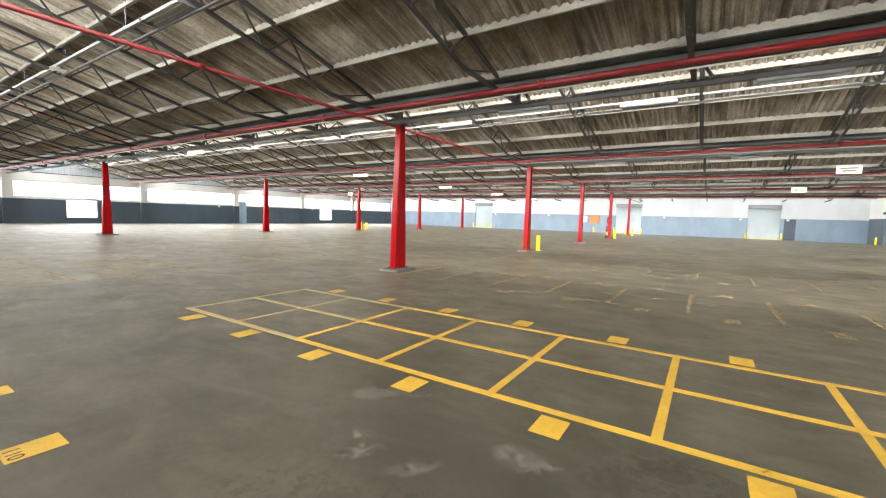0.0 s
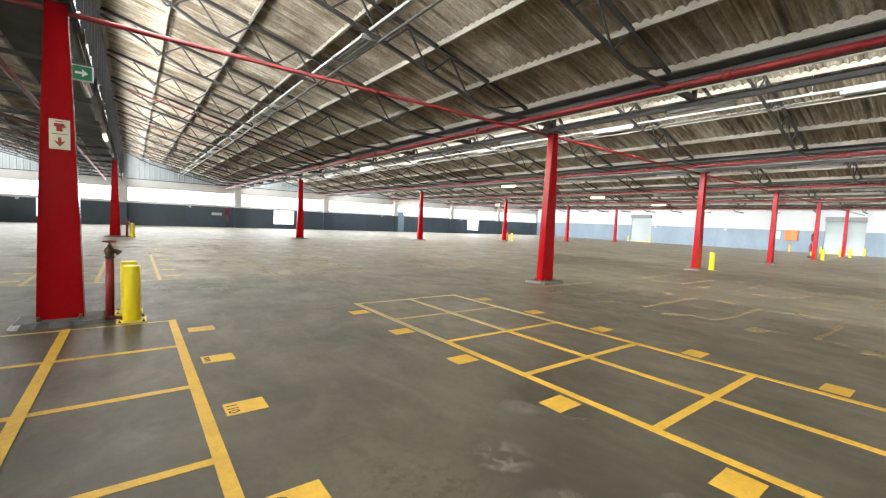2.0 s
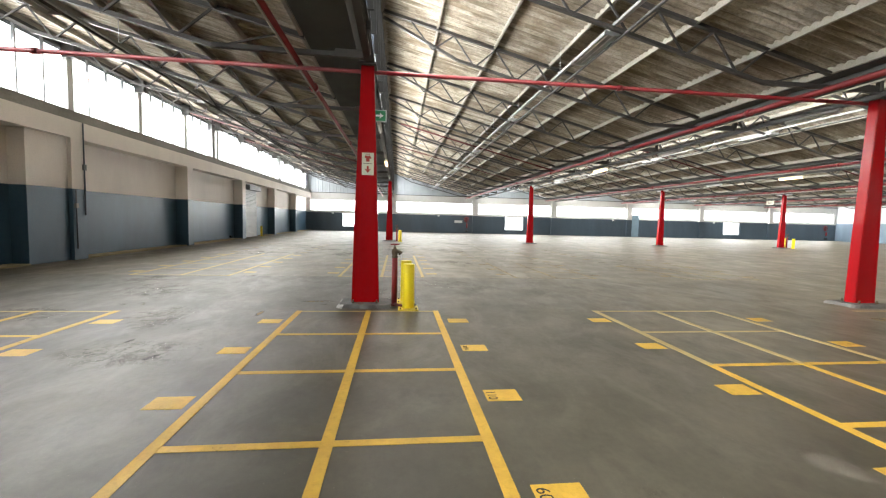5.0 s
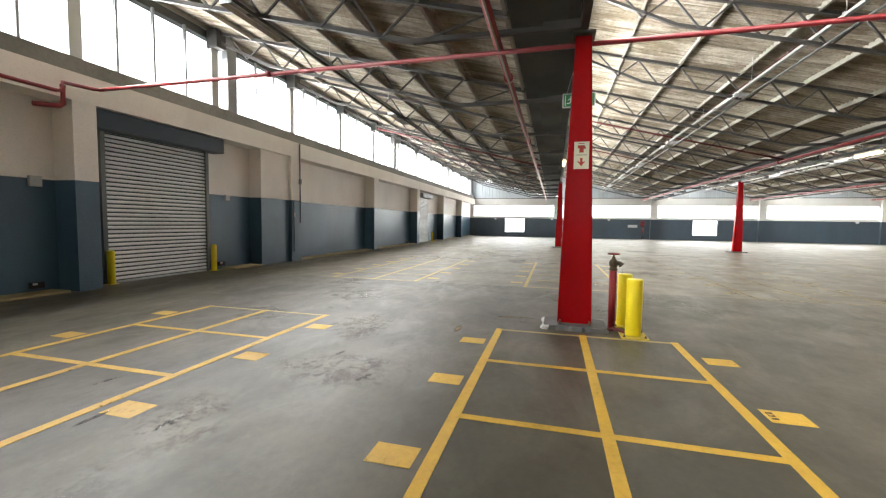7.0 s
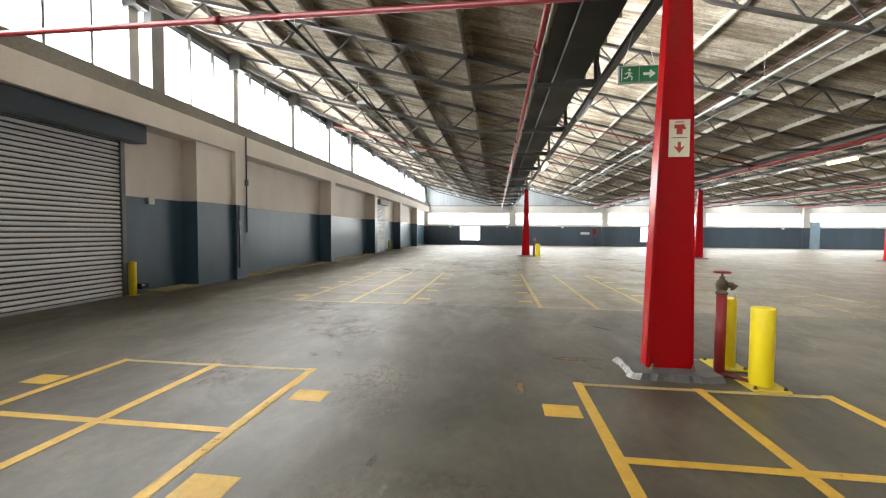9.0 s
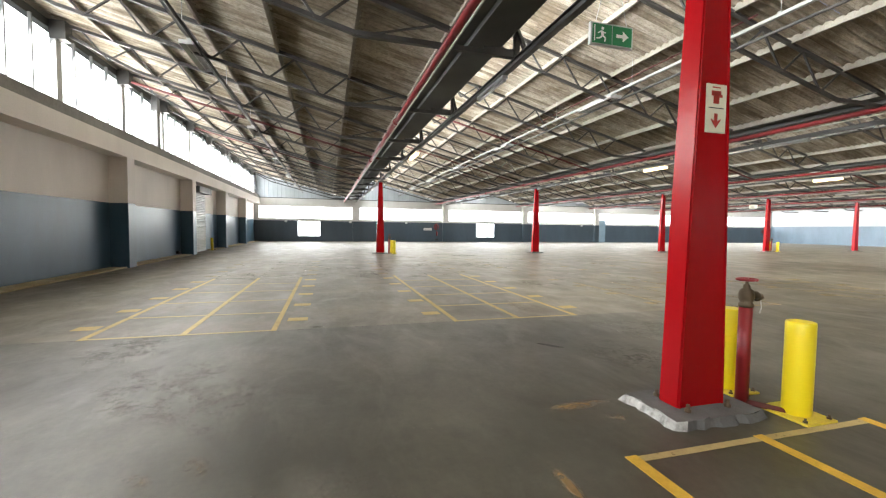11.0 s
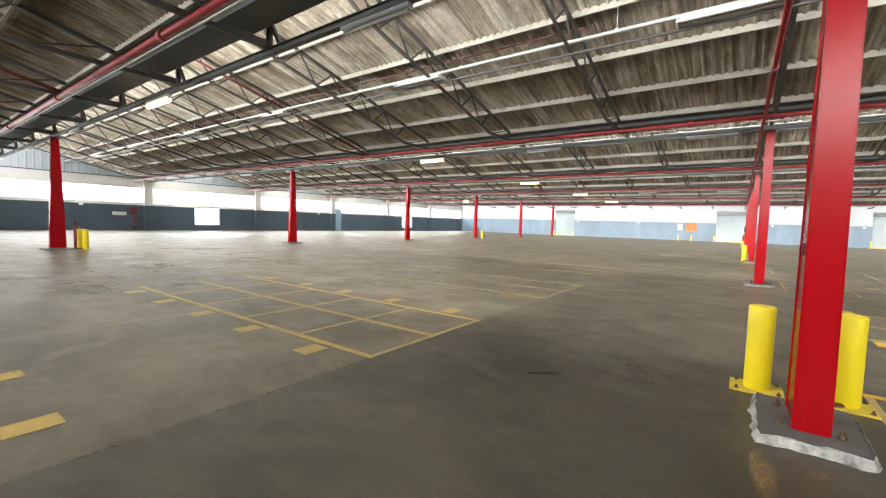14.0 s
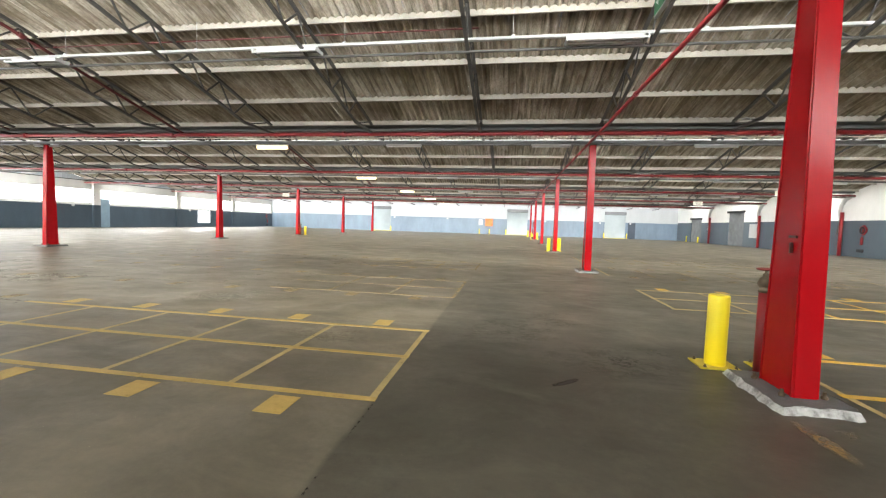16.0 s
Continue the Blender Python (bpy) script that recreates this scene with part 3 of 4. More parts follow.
N_RAFT = 18
first = None
for r in ROWS_Y[:-1]:
    for k in range(1, N_RAFT):
        x = XE - RAFTER * k
        m = Matrix.Translation((x, r, 0))
        if first is None:
            first = lattice_rafter()
            first.matrix_basis = m
        else:
            copy_thing(first, m)

# ---- row girders with their knees ----
def row_girder(r):
    t = thing("row_girder", ((XW + XE) / 2, r, 4.1), "dark steel girder running over a row of columns", "girder", "row girders", "structure")
    h = LEN_X / 2
    bm = bmesh.new()
    box(bm, -h, h, -0.05, 0.05, 0.0, 0.010)
    box(bm, -h, h, -0.005, 0.005, 0.010, 0.10)
    box(bm, -h, h, -0.05, 0.05, 0.10, 0.110)
    part("bottom_chord", bm, STEEL, t)
    knee = bmesh.new()
    bar(knee, (0, 0, 0.11), (0, 0, 0.75), 0.08, 0.08)
    bar(knee, (0.30, 0, 0.13), (0.02, 0, 0.55), 0.05, 0.06)
    box(knee, -0.006, 0.006, -0.55, 0.0, 0.10, 0.24)
    knee_me = mesh_of("knee", knee, STEEL)
    stud = mesh_of("post", boxed(-0.03, 0.03, -0.03, 0.03, 0.75, 2.6), STEEL)
    for k in range(1, N_RAFT):
        x = XE - RAFTER * k - (XW + XE) / 2
        for nm, me in (("knee", knee_me), ("post", stud)):
            o = new(nm, me)
            o.parent, o.location = t, (x, 0.0, 0)
    return t


for r in ROWS_Y[1:-1]:
    row_girder(r)


# ---- columns ----
def column():
    t = thing("steel_column", (0, 0, 0), "tapered red-painted steel column on a rough grout plinth", "column", "roof columns")
    bm = bmesh.new()
    rows = [(0.06, 0.235, 0.095), (1.4, 0.20, 0.092), (2.7, 0.155, 0.088), (4.1, 0.105, 0.084)]
    rings = []
    for z, h, w in rows:
        rings.append([bm.verts.new(p) for p in ((-w, -h, z), (w, -h, z), (w, h, z), (-w, h, z))])
    for a, b in zip(rings, rings[1:]):
        for i in range(4):
            bm.faces.new((a[i], a[(i + 1) % 4], b[(i + 1) % 4], b[i]))
    bm.faces.new(rings[0][::-1])
    bm.faces.new(rings[-1])
    bmesh.ops.bevel(bm, geom=[e for e in bm.edges if abs(e.verts[0].co.z - e.verts[1].co.z) > 0.5], offset=0.008, segments=2, affect='EDGES')
    part("shaft", bm, RED, t)
    for s in (-1, 1):
        bm = bmesh.new()
        for a, b in zip(rows, rows[1:]):
            bar(bm, (a[2] + 0.004, s * (a[1] - 0.02), a[0]), (b[2] + 0.004, s * (b[1] - 0.02), b[0]), 0.012, 0.014)
            bar(bm, (-a[2] - 0.004, s * (a[1] - 0.02), a[0]), (-b[2] - 0.004, s * (b[1] - 0.02), b[0]), 0.012, 0.014)
        part("weld_seam", bm, RED, t)
    part("cap_plate", boxed(-0.17, 0.17, -0.15, 0.15, 4.06, 4.098, bevel=0.004), STEEL, t)
    rng = random.Random(5)
    bm = bmesh.new()
    n = 44
    lowr, upr = [], []
    for k in range(n):
        a = math.tau * k / n
        c, s = math.cos(a), math.sin(a)
        q = 1 / max(abs(c) / 0.30, abs(s) / 0.43)
        j = rng.uniform(-0.022, 0.022)
        lowr.append(bm.verts.new((c * (q + 0.03 + j), s * (q + 0.03 + j), 0.001)))
        upr.append(bm.verts.new((c * (q - 0.012 + j * 0.6), s * (q - 0.012 + j * 0.6), 0.062 + rng.uniform(-0.012, 0.006))))
    faced = bmesh.new()
    for k in range(n):
        quad = [v.co.copy() for v in (lowr[k], lowr[(k + 1) % n], upr[(k + 1) % n], upr[k])]
        # white grout south and west; the shaded other sides get a darker grey colour
        white = quad[0].y < -0.40 or quad[0].x < -0.27
        target = faced if white else bm
        target.faces.new([target.verts.new(p) for p in quad])
    part("plinth_edge", faced, LIME, t, "ragged white grout edge")
    part("plinth_side", bm, PLINTH, t)
    bm = bmesh.new()
    inner = [bm.verts.new((v[0] * 1.0, v[1] * 1.0, v[2])) for v in [(math.cos(math.tau * k / n) / max(abs(math.cos(math.tau * k / n)) / 0.29, abs(math.sin(math.tau * k / n)) / 0.42), math.sin(math.tau * k / n) / max(abs(math.cos(math.tau * k / n)) / 0.29, abs(math.sin(math.tau * k / n)) / 0.42), 0.06) for k in range(n)]]
    mid = bm.verts.new((0, 0, 0.068))
    for k in range(n):
        bm.faces.new((inner[k], inner[(k + 1) % n], mid))
    part("plinth_top", bm, PLINTH, t, "grey grout plinth")
    for sx in (-1, 1):
        for sy in (-1, 1):
            bm = bmesh.new()
            lathe(bm, [(0.026, 0.05), (0.026, 0.085), (0.014, 0.087), (0.014, 0.12)], 8, (sx * 0.16, sy * 0.2, 0))
            part("anchor_bolt", bm, BRONZE, t)
    return t


col = column()
plain_edge = next(c for c in col.children if c.name.startswith("plinth_edge")).data.copy()
plain_edge.materials[0] = CONCRETE_DULL
col.matrix_basis = Matrix.Translation((COL_X[1], ROWS_Y[1], 0))
for r in ROWS_Y[1:-1]:
    for x in COL_X:
        if (x, r) != (COL_X[1], ROWS_Y[1]):
            twin = copy_thing(col, Matrix.Translation((x, r, 0)))
            for child in twin.children:
                if child.name.startswith("plinth_edge"):
                    child.data = plain_edge


# ---- bollards, hydrants ----
def bollard():
    t = thing("bollard", (0, 0, 0), "yellow steel tube bollard bolted to the floor", "bollard", "yellow bollards")
    bm = bmesh.new()
    lathe(bm, [(0.098, 0.02), (0.10, 0.03), (0.10, 0.752), (0.096, 0.763), (0.088, 0.766)], 28)
    part("tube", bm, YELLOW, t)
    part("base_plate", boxed(-0.20, 0.19, -0.165, 0.165, 0.002, 0.020, bevel=0.004), CHIPPED, t, "chipped yellow base plate")
    for sx in (-1, 1):
        for sy in (-1, 1):
            bm = bmesh.new()
            lathe(bm, [(0.018, 0.018), (0.018, 0.032), (0.009, 0.033), (0.009, 0.05)], 6, (sx * 0.15, sy * 0.13, 0))
            part("bolt", bm, BRONZE, t)
    return t


def hydrant():
    t = thing("fire_hydrant", (0, 0, 0), "red standpipe with a tarnished bronze hydrant valve", "fire hydrant", "hydrants")
    bm = bmesh.new()
    tube(bm, [(0, 0, 0.0), (0, 0, 0.84)], 0.05, 20)
    part("standpipe", bm, PIPE_RED, t)
    bm = bmesh.new()
    lathe(bm, [(0.044, 0.84), (0.056, 0.845), (0.056, 0.87), (0.044, 0.88), (0.056, 0.91), (0.06, 0.95), (0.05, 0.985), (0.028, 1.0), (0.024, 1.03), (0.012, 1.035), (0.012, 1.08)], 20)
    part("valve_body", bm, BRONZE, t, "tarnished bronze valve body")
    bm = bmesh.new()
    tube(bm, [(0.01, 0.04, 0.945), (0.02, 0.08, 0.945), (0.03, 0.10, 0.925)], 0.032, 14)
    tube(bm, [(0.025, 0.095, 0.93), (0.03, 0.108, 0.915)], 0.040, 14)
    part("outlet", bm, BRONZE, t)
    bm = bmesh.new()
    ring = [(0.072 * math.cos(a * math.tau / 20), 0.072 * math.sin(a * math.tau / 20), 1.075) for a in range(21)]
    tube(bm, ring, 0.011, 8)
    for a in range(3):
        tube(bm, [(0, 0, 1.075), (0.072 * math.cos(a * math.tau / 3), 0.072 * math.sin(a * math.tau / 3), 1.075)], 0.008, 6)
    part("handwheel", bm, PIPE_RED, t, "red iron handwheel")
    bm = bmesh.new()
    tube(bm, [(0.02, 0.0, 0.035), (0.15, 0.09, 0.03), (0.26, 0.17, 0.025)], 0.024, 10)
    part("feed_pipe", bm, PIPE_DARK, t, "dark red pipe low along the floor")
    bm = bmesh.new()
    tube(bm, [(0.04, 0.11, 0.90), (0.045, 0.115, 0.84), (0.04, 0.105, 0.79)], 0.005, 6)
    part("chain", bm, GALV, t)
    bm = bmesh.new()
    lathe(bm, [(0.044, 0.03), (0.075, 0.03), (0.085, 0.012), (0.085, 0.0)], 16)
    part("base_flange", bm, PIPE_DARK, t)
    return t


bol = bollard()
bol.matrix_basis = Matrix.Translation((-6.88, -0.28, 0))
spots = [(-7.46, -0.31)]
for x, r in ((COL_X[1], 2), (COL_X[1], 4), (COL_X[1], 5), (COL_X[0], 0), (COL_X[0], 3)):
    y = ROWS_Y[1] + BAY * r + 0.74
    spots += [(x + 0.31, y), (x - 0.27, y - 0.03)]
for x, y in spots:
    copy_thing(bol, Matrix.Translation((x, y, 0)))
hyd = hydrant()
hyd.matrix_basis = pose(-7.15, -0.52, 0)
copy_thing(hyd, pose(COL_X[0], ROWS_Y[4] + 0.5, 0))
copy_thing(hyd, pose(COL_X[0], ROWS_Y[1] + 0.5, 0))


# ---- floor markings ----
CELL = 1.33


def bay_marking(x_start, step, n, y0, paint, numbers=(), plates=True, width=0.076, cell=CELL, rail=None, cross=None, keep=99, wide=2.2, worn=0):
    """Two rows of painted pallet bays with number plates along both sides."""
    t = thing("floor_marking", (x_start, y0, 0), "yellow painted pallet bay grid on the concrete floor", "floor marking", "pallet bays", "structure")
    w = 0.044 if cross is None else 0.038
    for k0, k1, mat in ((0, worn, LINE_PALE), (worn, min(n, keep), rail or paint), (keep, n, LINE_GHOST)):
        if k0 < k1:
            lo, hi = sorted((step * (k0 * cell - (0 if k0 else w)), step * (k1 * cell + (w if k1 == n else -0.002))))
            for y in (0, wide / 2, wide):
                part("long_line", boxed(lo, hi, y - w, y + w, 0.0005, 0.004), mat, t)
    me = mesh_of("cross_line", boxed(-width / 2, width / 2, 0, wide, 0.0005, 0.003), cross or paint)
    me_worn = mesh_of("cross_line", boxed(-0.03, 0.03, 0, wide, 0.0005, 0.003), LINE_PALE)
    me_gone = mesh_of("cross_line", boxed(-width / 2, width / 2, 0, wide, 0.0005, 0.003), LINE_GHOST)
    pl_gone = mesh_of("number_plate", boxed(-0.115, 0.115, -0.15, 0.15, 0.0005, 0.003), LINE_FADED)
    pl = mesh_of("number_plate", boxed(-0.115, 0.115, -0.15, 0.15, 0.0005, 0.003), paint)
    for k in range(n + 1):
        o = new("cross_line", me_worn if k <= worn - 1 or (k == 0 and step > 0) else me if k < keep else me_gone)
        o.parent, o.location = t, (step * k * cell, 0, 0)
    if plates:
        for k in range(n):
            for side, y in ((0, -0.25), (1, wide + 0.28)):
                o = new("number_plate", pl if k < keep else pl_gone)
                o.parent, o.location = t, (step * (k + 0.5) * cell - 0.03, y, 0)
                words = numbers[k] if side and k < len(numbers) else ""
                if words == "-":
                    bm = bmesh.new()
                    for q in (-0.07, -0.02, 0.03):
                        box(bm, q, q + 0.035, -0.125, -0.075, 0.0031, 0.0036)
                    part("smudged_number", bm, INK_WORN, o)
                elif words:
                    text_part("number", words, 0.115, INK, o, pose(0.0, -0.095, 0.0036))
    return t


for y0, wide, paint, nums in ((-6.94, 2.19, LINE, ()), (-2.03, 2.2, LINE, ("", "-", "110", "600")), (2.96, 2.25, LINE, ()), (8.05, 2.25, LINE_FADED, ()), (13.1, 2.25, LINE_FADED, ())):
    bay_marking(-6.66, 1, 14, y0, paint, nums, rail=LINE_GHOST if paint is LINE_FADED else None, wide=wide, worn=2 if y0 == 2.96 else 0)
for y0, wide, paint in ((-6.95, 2.28, LINE_WORN), (-1.955, 2.165, LINE_WORN), (2.75, 2.26, LINE_FADED), (7.80, 2.25, LINE_FADED)):
    bay_marking(-10.72, -1, 10, y0, paint, cell=1.285, wide=wide, width=0.06, cross=LINE_PALE if paint is LINE_WORN else LINE_FADED, keep=5 if paint is LINE_WORN else 3)


# ---- daylight haze outside the windows ----
OUTSIDE = glow("bright_overcast", (1.0, 1.0, 1.0), 2.2)
tagged(part("backdrop", boxed(-75.2, -75, -60, 120, -0.2, 30), OUTSIDE), "bright overcast distance beyond the west windows", kind="structure")
tagged(part("backdrop", boxed(-90, 60, -45.2, -45, -0.2, 45), OUTSIDE), "bright overcast distance beyond the south windows", kind="structure")

# stanchions inside the clerestory
for x in (-11.2, -24.0, -36.8):
    structure("stanchion", boxed(x - 0.22, x + 0.1, YS - 0.04, YS + 0.16, 4.645, 6.7), MULLION, "grey steel stanchion in the clerestory")
for k in range(1, N_RAFT):
    x = XE - RAFTER * k
    bm = bmesh.new()
    box(bm, x - 0.16, x + 0.16, YS + 0.0, YS + 0.35, 6.2, 6.66)
    structure("rafter_shoe", bm, STEEL, "dark steel shoe at the head of a rafter")


# ---- pipes ----
def pipe(label, pts, r, mat=PIPE_RED, couplings=(), group="sprinkler pipes"):
    t = thing("pipe", (0, 0, 0), label, "pipe", group, "structure")
    bm = bmesh.new()
    tube(bm, pts, r, 12)
    part("tube", bm, mat, t)
    for a, b in couplings:
        bm = bmesh.new()
        tube(bm, [a, b], r * 1.45, 12)
        part("coupling", bm, mat, t)
    return t


XC = COL_X[1] - 0.19
pipe("long red sprinkler pipe crossing the rows of columns", [(XC, YS + 0.62, 4.05), (XC, YN - 0.4, 4.05)], 0.036,
     couplings=[((XC, y - 0.05, 4.05), (XC, y + 0.05, 4.05)) for y in [r + 4.6 for r in ROWS_Y[:-1]]])
pipe("red pipe along the south wall", [(XC, YS + 0.62, 4.05), (XC + 0.03, YS + 0.50, 4.04), (XC + 0.14, YS + 0.44, 4.03), (-6.74, YS + 0.42, 4.0), (-6.72, YS + 0.42, 3.84), (-6.6, YS + 0.42, 3.82), (XE - 0.1, YS + 0.40, 3.80)], 0.036)
bm = bmesh.new()
tube(bm, [(-6.74, YS + 0.42, 3.95), (-6.74, YS + 0.42, 3.60), (-6.68, YS + 0.41, 3.55), (-6.30, YS + 0.36, 3.50)], 0.045, 12)
structure("pipe_drop", bm, PIPE_RED, "short red pipe drop on the south wall")
for i, r in enumerate(ROWS_Y[1:-1]):
    y, z = r - 1.22, 4.18
    pipe("heavy red sprinkler main hung beside the gutter", [(XW + 0.3, y, z), (XE - 0.3, y, z)], 0.06,
         couplings=[((x - 0.06, y, z), (x + 0.06, y, z)) for x in [XW + 3 + 6.2 * j for j in range(10)]])
    pipe("thin pale conduit beside the red main", [(XW + 0.3, y + 0.02, z - 0.11), (XE - 0.3, y + 0.02, z - 0.11)], 0.018, PURLIN, group="conduits")
for r in ROWS_Y[:-1]:
    for x in (-20.95,):
        pts = [(x, r + d, roof_z(r, r + d) - 0.42) for d in (0.6, 4.0, RUN - 0.4)] + [(x, r + RUN + 0.1, 4.2)]
        pipe("red sprinkler pipe falling with the roof slope", pts, 0.04, PIPE_DARK, couplings=[((x, r + 3.9, roof_z(r, r + 3.9) - 0.416), (x, r + 4.05, roof_z(r, r + 4.05) - 0.424))])
for r in ROWS_Y[1:3]:
    pipe("thin red sprinkler branch under the roof", [(-10.5, r + 4.8, 5.52), (-27.5, r + 4.8, 5.52)], 0.016, PIPE_DARK,
         couplings=[((x - 0.05, r + 4.8, 5.52), (x + 0.05, r + 4.8, 5.52)) for x in (-12.5, -15.4, -18.3, -21.1, -24.0)])
for r in ROWS_Y[:3]:
    x0 = -27.9
    pts = [(x0, r + d, roof_z(r, r + d) - 0.36) for d in (0.6, RUN - 0.4)]
    pipe("red sprinkler pipe falling with the roof slope", pts, 0.03, PIPE_DARK)


# ---- lighting trunking and lamps ----
def trunking(r, y, z):
    t = thing("cable_trunking", ((XW + XE) / 2, y, z), "long white cable trunking hung below the roof slope", "cable trunking", "lighting trunking", "structure")
    h = LEN_X / 2 - 0.6
    bm = bmesh.new()
    box(bm, -h, h, -0.032, 0.032, 0.0, 0.006)
    box(bm, -h, h, -0.036, -0.030, 0.0, 0.055)
    box(bm, -h, h, 0.030, 0.036, 0.0, 0.055)
    part("channel", bm, TRUNK, t)
    bm = bmesh.new()
    tube(bm, [(-h, 0.16, -0.14), (h, 0.16, -0.14)], 0.028, 10)
    part("conduit", bm, STEEL, t, "grey conduit below the trunking")
    rod = bmesh.new()
    tube(rod, [(0, 0, 0.05), (0, 0, roof_z(r, y) - z)], 0.006, 6)
    box(rod, -0.03, 0.03, -0.04, 0.04, 0.05, 0.08)
    me = mesh_of("hanger", rod, GALV)
    for k in range(1, N_RAFT):
        o = new("hanger", me)
        o.parent, o.location = t, (XE - RAFTER * k + 0.9 - (XW + XE) / 2, 0, 0)


def reflector_light():
    t = thing("fluorescent_light", (0, 0, 0), "unlit twin-tube fluorescent light with a pale metal reflector", "ceiling light", "trunking lights")
    bm = bmesh.new()
    prof = [(-0.17, -0.075), (-0.09, 0.0), (0.09, 0.0), (0.17, -0.075), (0.165, -0.08), (0.085, -0.008), (-0.085, -0.008), (-0.165, -0.08)]
    a = [bm.verts.new((-0.72, y, z)) for y, z in prof]
    b = [bm.verts.new((0.72, y, z)) for y, z in prof]
    n = len(prof)
    for i in range(n):
        bm.faces.new((a[i], a[(i + 1) % n], b[(i + 1) % n], b[i]))
    part("reflector", bm, WHITE, t)
    for s in (-1, 1):
        part("end_cap", boxed(s * 0.73 - 0.01, s * 0.73 + 0.01, -0.165, 0.165, -0.08, 0.0, bevel=0.003), GALV, t)
    part("spine", boxed(-0.70, 0.70, -0.04, 0.04, 0.002, 0.05, bevel=0.004), WHITE, t)
    for y in (-0.06, 0.06):
        bm = bmesh.new()
        tube(bm, [(-0.68, y, -0.045), (0.68, y, -0.045)], 0.013, 10)
        part("tube", bm, TUBE, t)
    return t


def batten_light(lit):
    t = thing("batten_light", (0, 0, 0), "glowing warm fluorescent batten under a roof girder" if lit else "unlit white fluorescent batten under a roof girder", "ceiling light", "girder lights")
    part("housing", boxed(-0.62, 0.62, -0.05, 0.05, -0.06, -0.004, bevel=0.006), WHITE, t)
    bm = bmesh.new()
    # lit tube drawn thicker, so that its shape takes in the glow
    tube(bm, [(-0.58, 0, -0.085 if not lit else -0.12), (0.58, 0, -0.085 if not lit else -0.12)], 0.058 if lit else 0.018, 12)
    part("tube", bm, LIT if lit else TUBE, t, "lit warm tube" if lit else "")
    for s in (-1, 1):
        part("lamp_holder", boxed(s * 0.59 - 0.012, s * 0.59 + 0.012, -0.025, 0.025, -0.11, -0.06, bevel=0.003), WHITE, t)
    return t


refl = None
for i, r in enumerate(ROWS_Y[:-1]):
    y, z = r + 4.38, 5.08
    trunking(r, y, z)
    start, gap = (-14.35, 6.93) if i == 0 else (-8.04, 6.53)
    for k in range(-3, 7):
        x = start - gap * k
        if not XW + 2 < x < XE - 2:
            continue
        m = Matrix.Translation((x, y, z - 0.052))
        if refl is None:
            refl = reflector_light()
            refl.matrix_basis = m
        else:
            copy_thing(refl, m)
lamp_on, lamp_off = batten_light(True), batten_light(False)
used_on = used_off = False
for i, r in enumerate(ROWS_Y[1:-1]):
    xs = [(-18.75, True), (-11.72, False), (-25.4, False), (-32.2, False), (-39.1, False)] if i == 0 else [(-18.33 + 4.92 * k, k == 0) for k in range(-5, 7)]
    for x, on in xs:
        m = Matrix.Translation((x, r, 4.1))
        if on and not used_on:
            lamp_on.matrix_basis, used_on = m, True
        elif not on and not used_off:
            lamp_off.matrix_basis, used_off = m, True
        else:
            copy_thing(lamp_on if on else lamp_off, m)

# ---- signs ----
sx, sy = COL_X[1] + 0.0925, -1.0
sgn = thing("hydrant_sign", (sx, sy, 2.25), "cream hydrant sign with red pictogram and arrow on a red column", "sign")
part("board", boxed(-0.002, 0.004, -0.1, 0.1, 0, 0.375, bevel=0.0015), CREAM, sgn)
bm = bmesh.new()
box(bm, 0.0045, 0.0055, -0.03, 0.028, 0.225, 0.31)
box(bm, 0.0045, 0.0055, -0.052, 0.045, 0.285, 0.325)
box(bm, 0.0045, 0.0055, 0.03, 0.058, 0.275, 0.30)
box(bm, 0.0045, 0.0055, -0.045, 0.035, 0.345, 0.355)
part("hydrant_symbol", bm, SIGN_RED, sgn)
bm = bmesh.new()
box(bm, 0.0045, 0.0055, -0.016, 0.016, 0.085, 0.15)
vs = [bm.verts.new((0.0055, y, z)) for y, z in ((-0.05, 0.10), (0.0, 0.035), (0.05, 0.10), (0.05, 0.11), (0.0, 0.085), (-0.05, 0.11))]
bm.faces.new(vs)
part("arrow", bm, SIGN_RED, sgn)
part("divider", boxed(0.0045, 0.005, -0.075, 0.075, 0.188, 0.196), PLINTH, sgn)

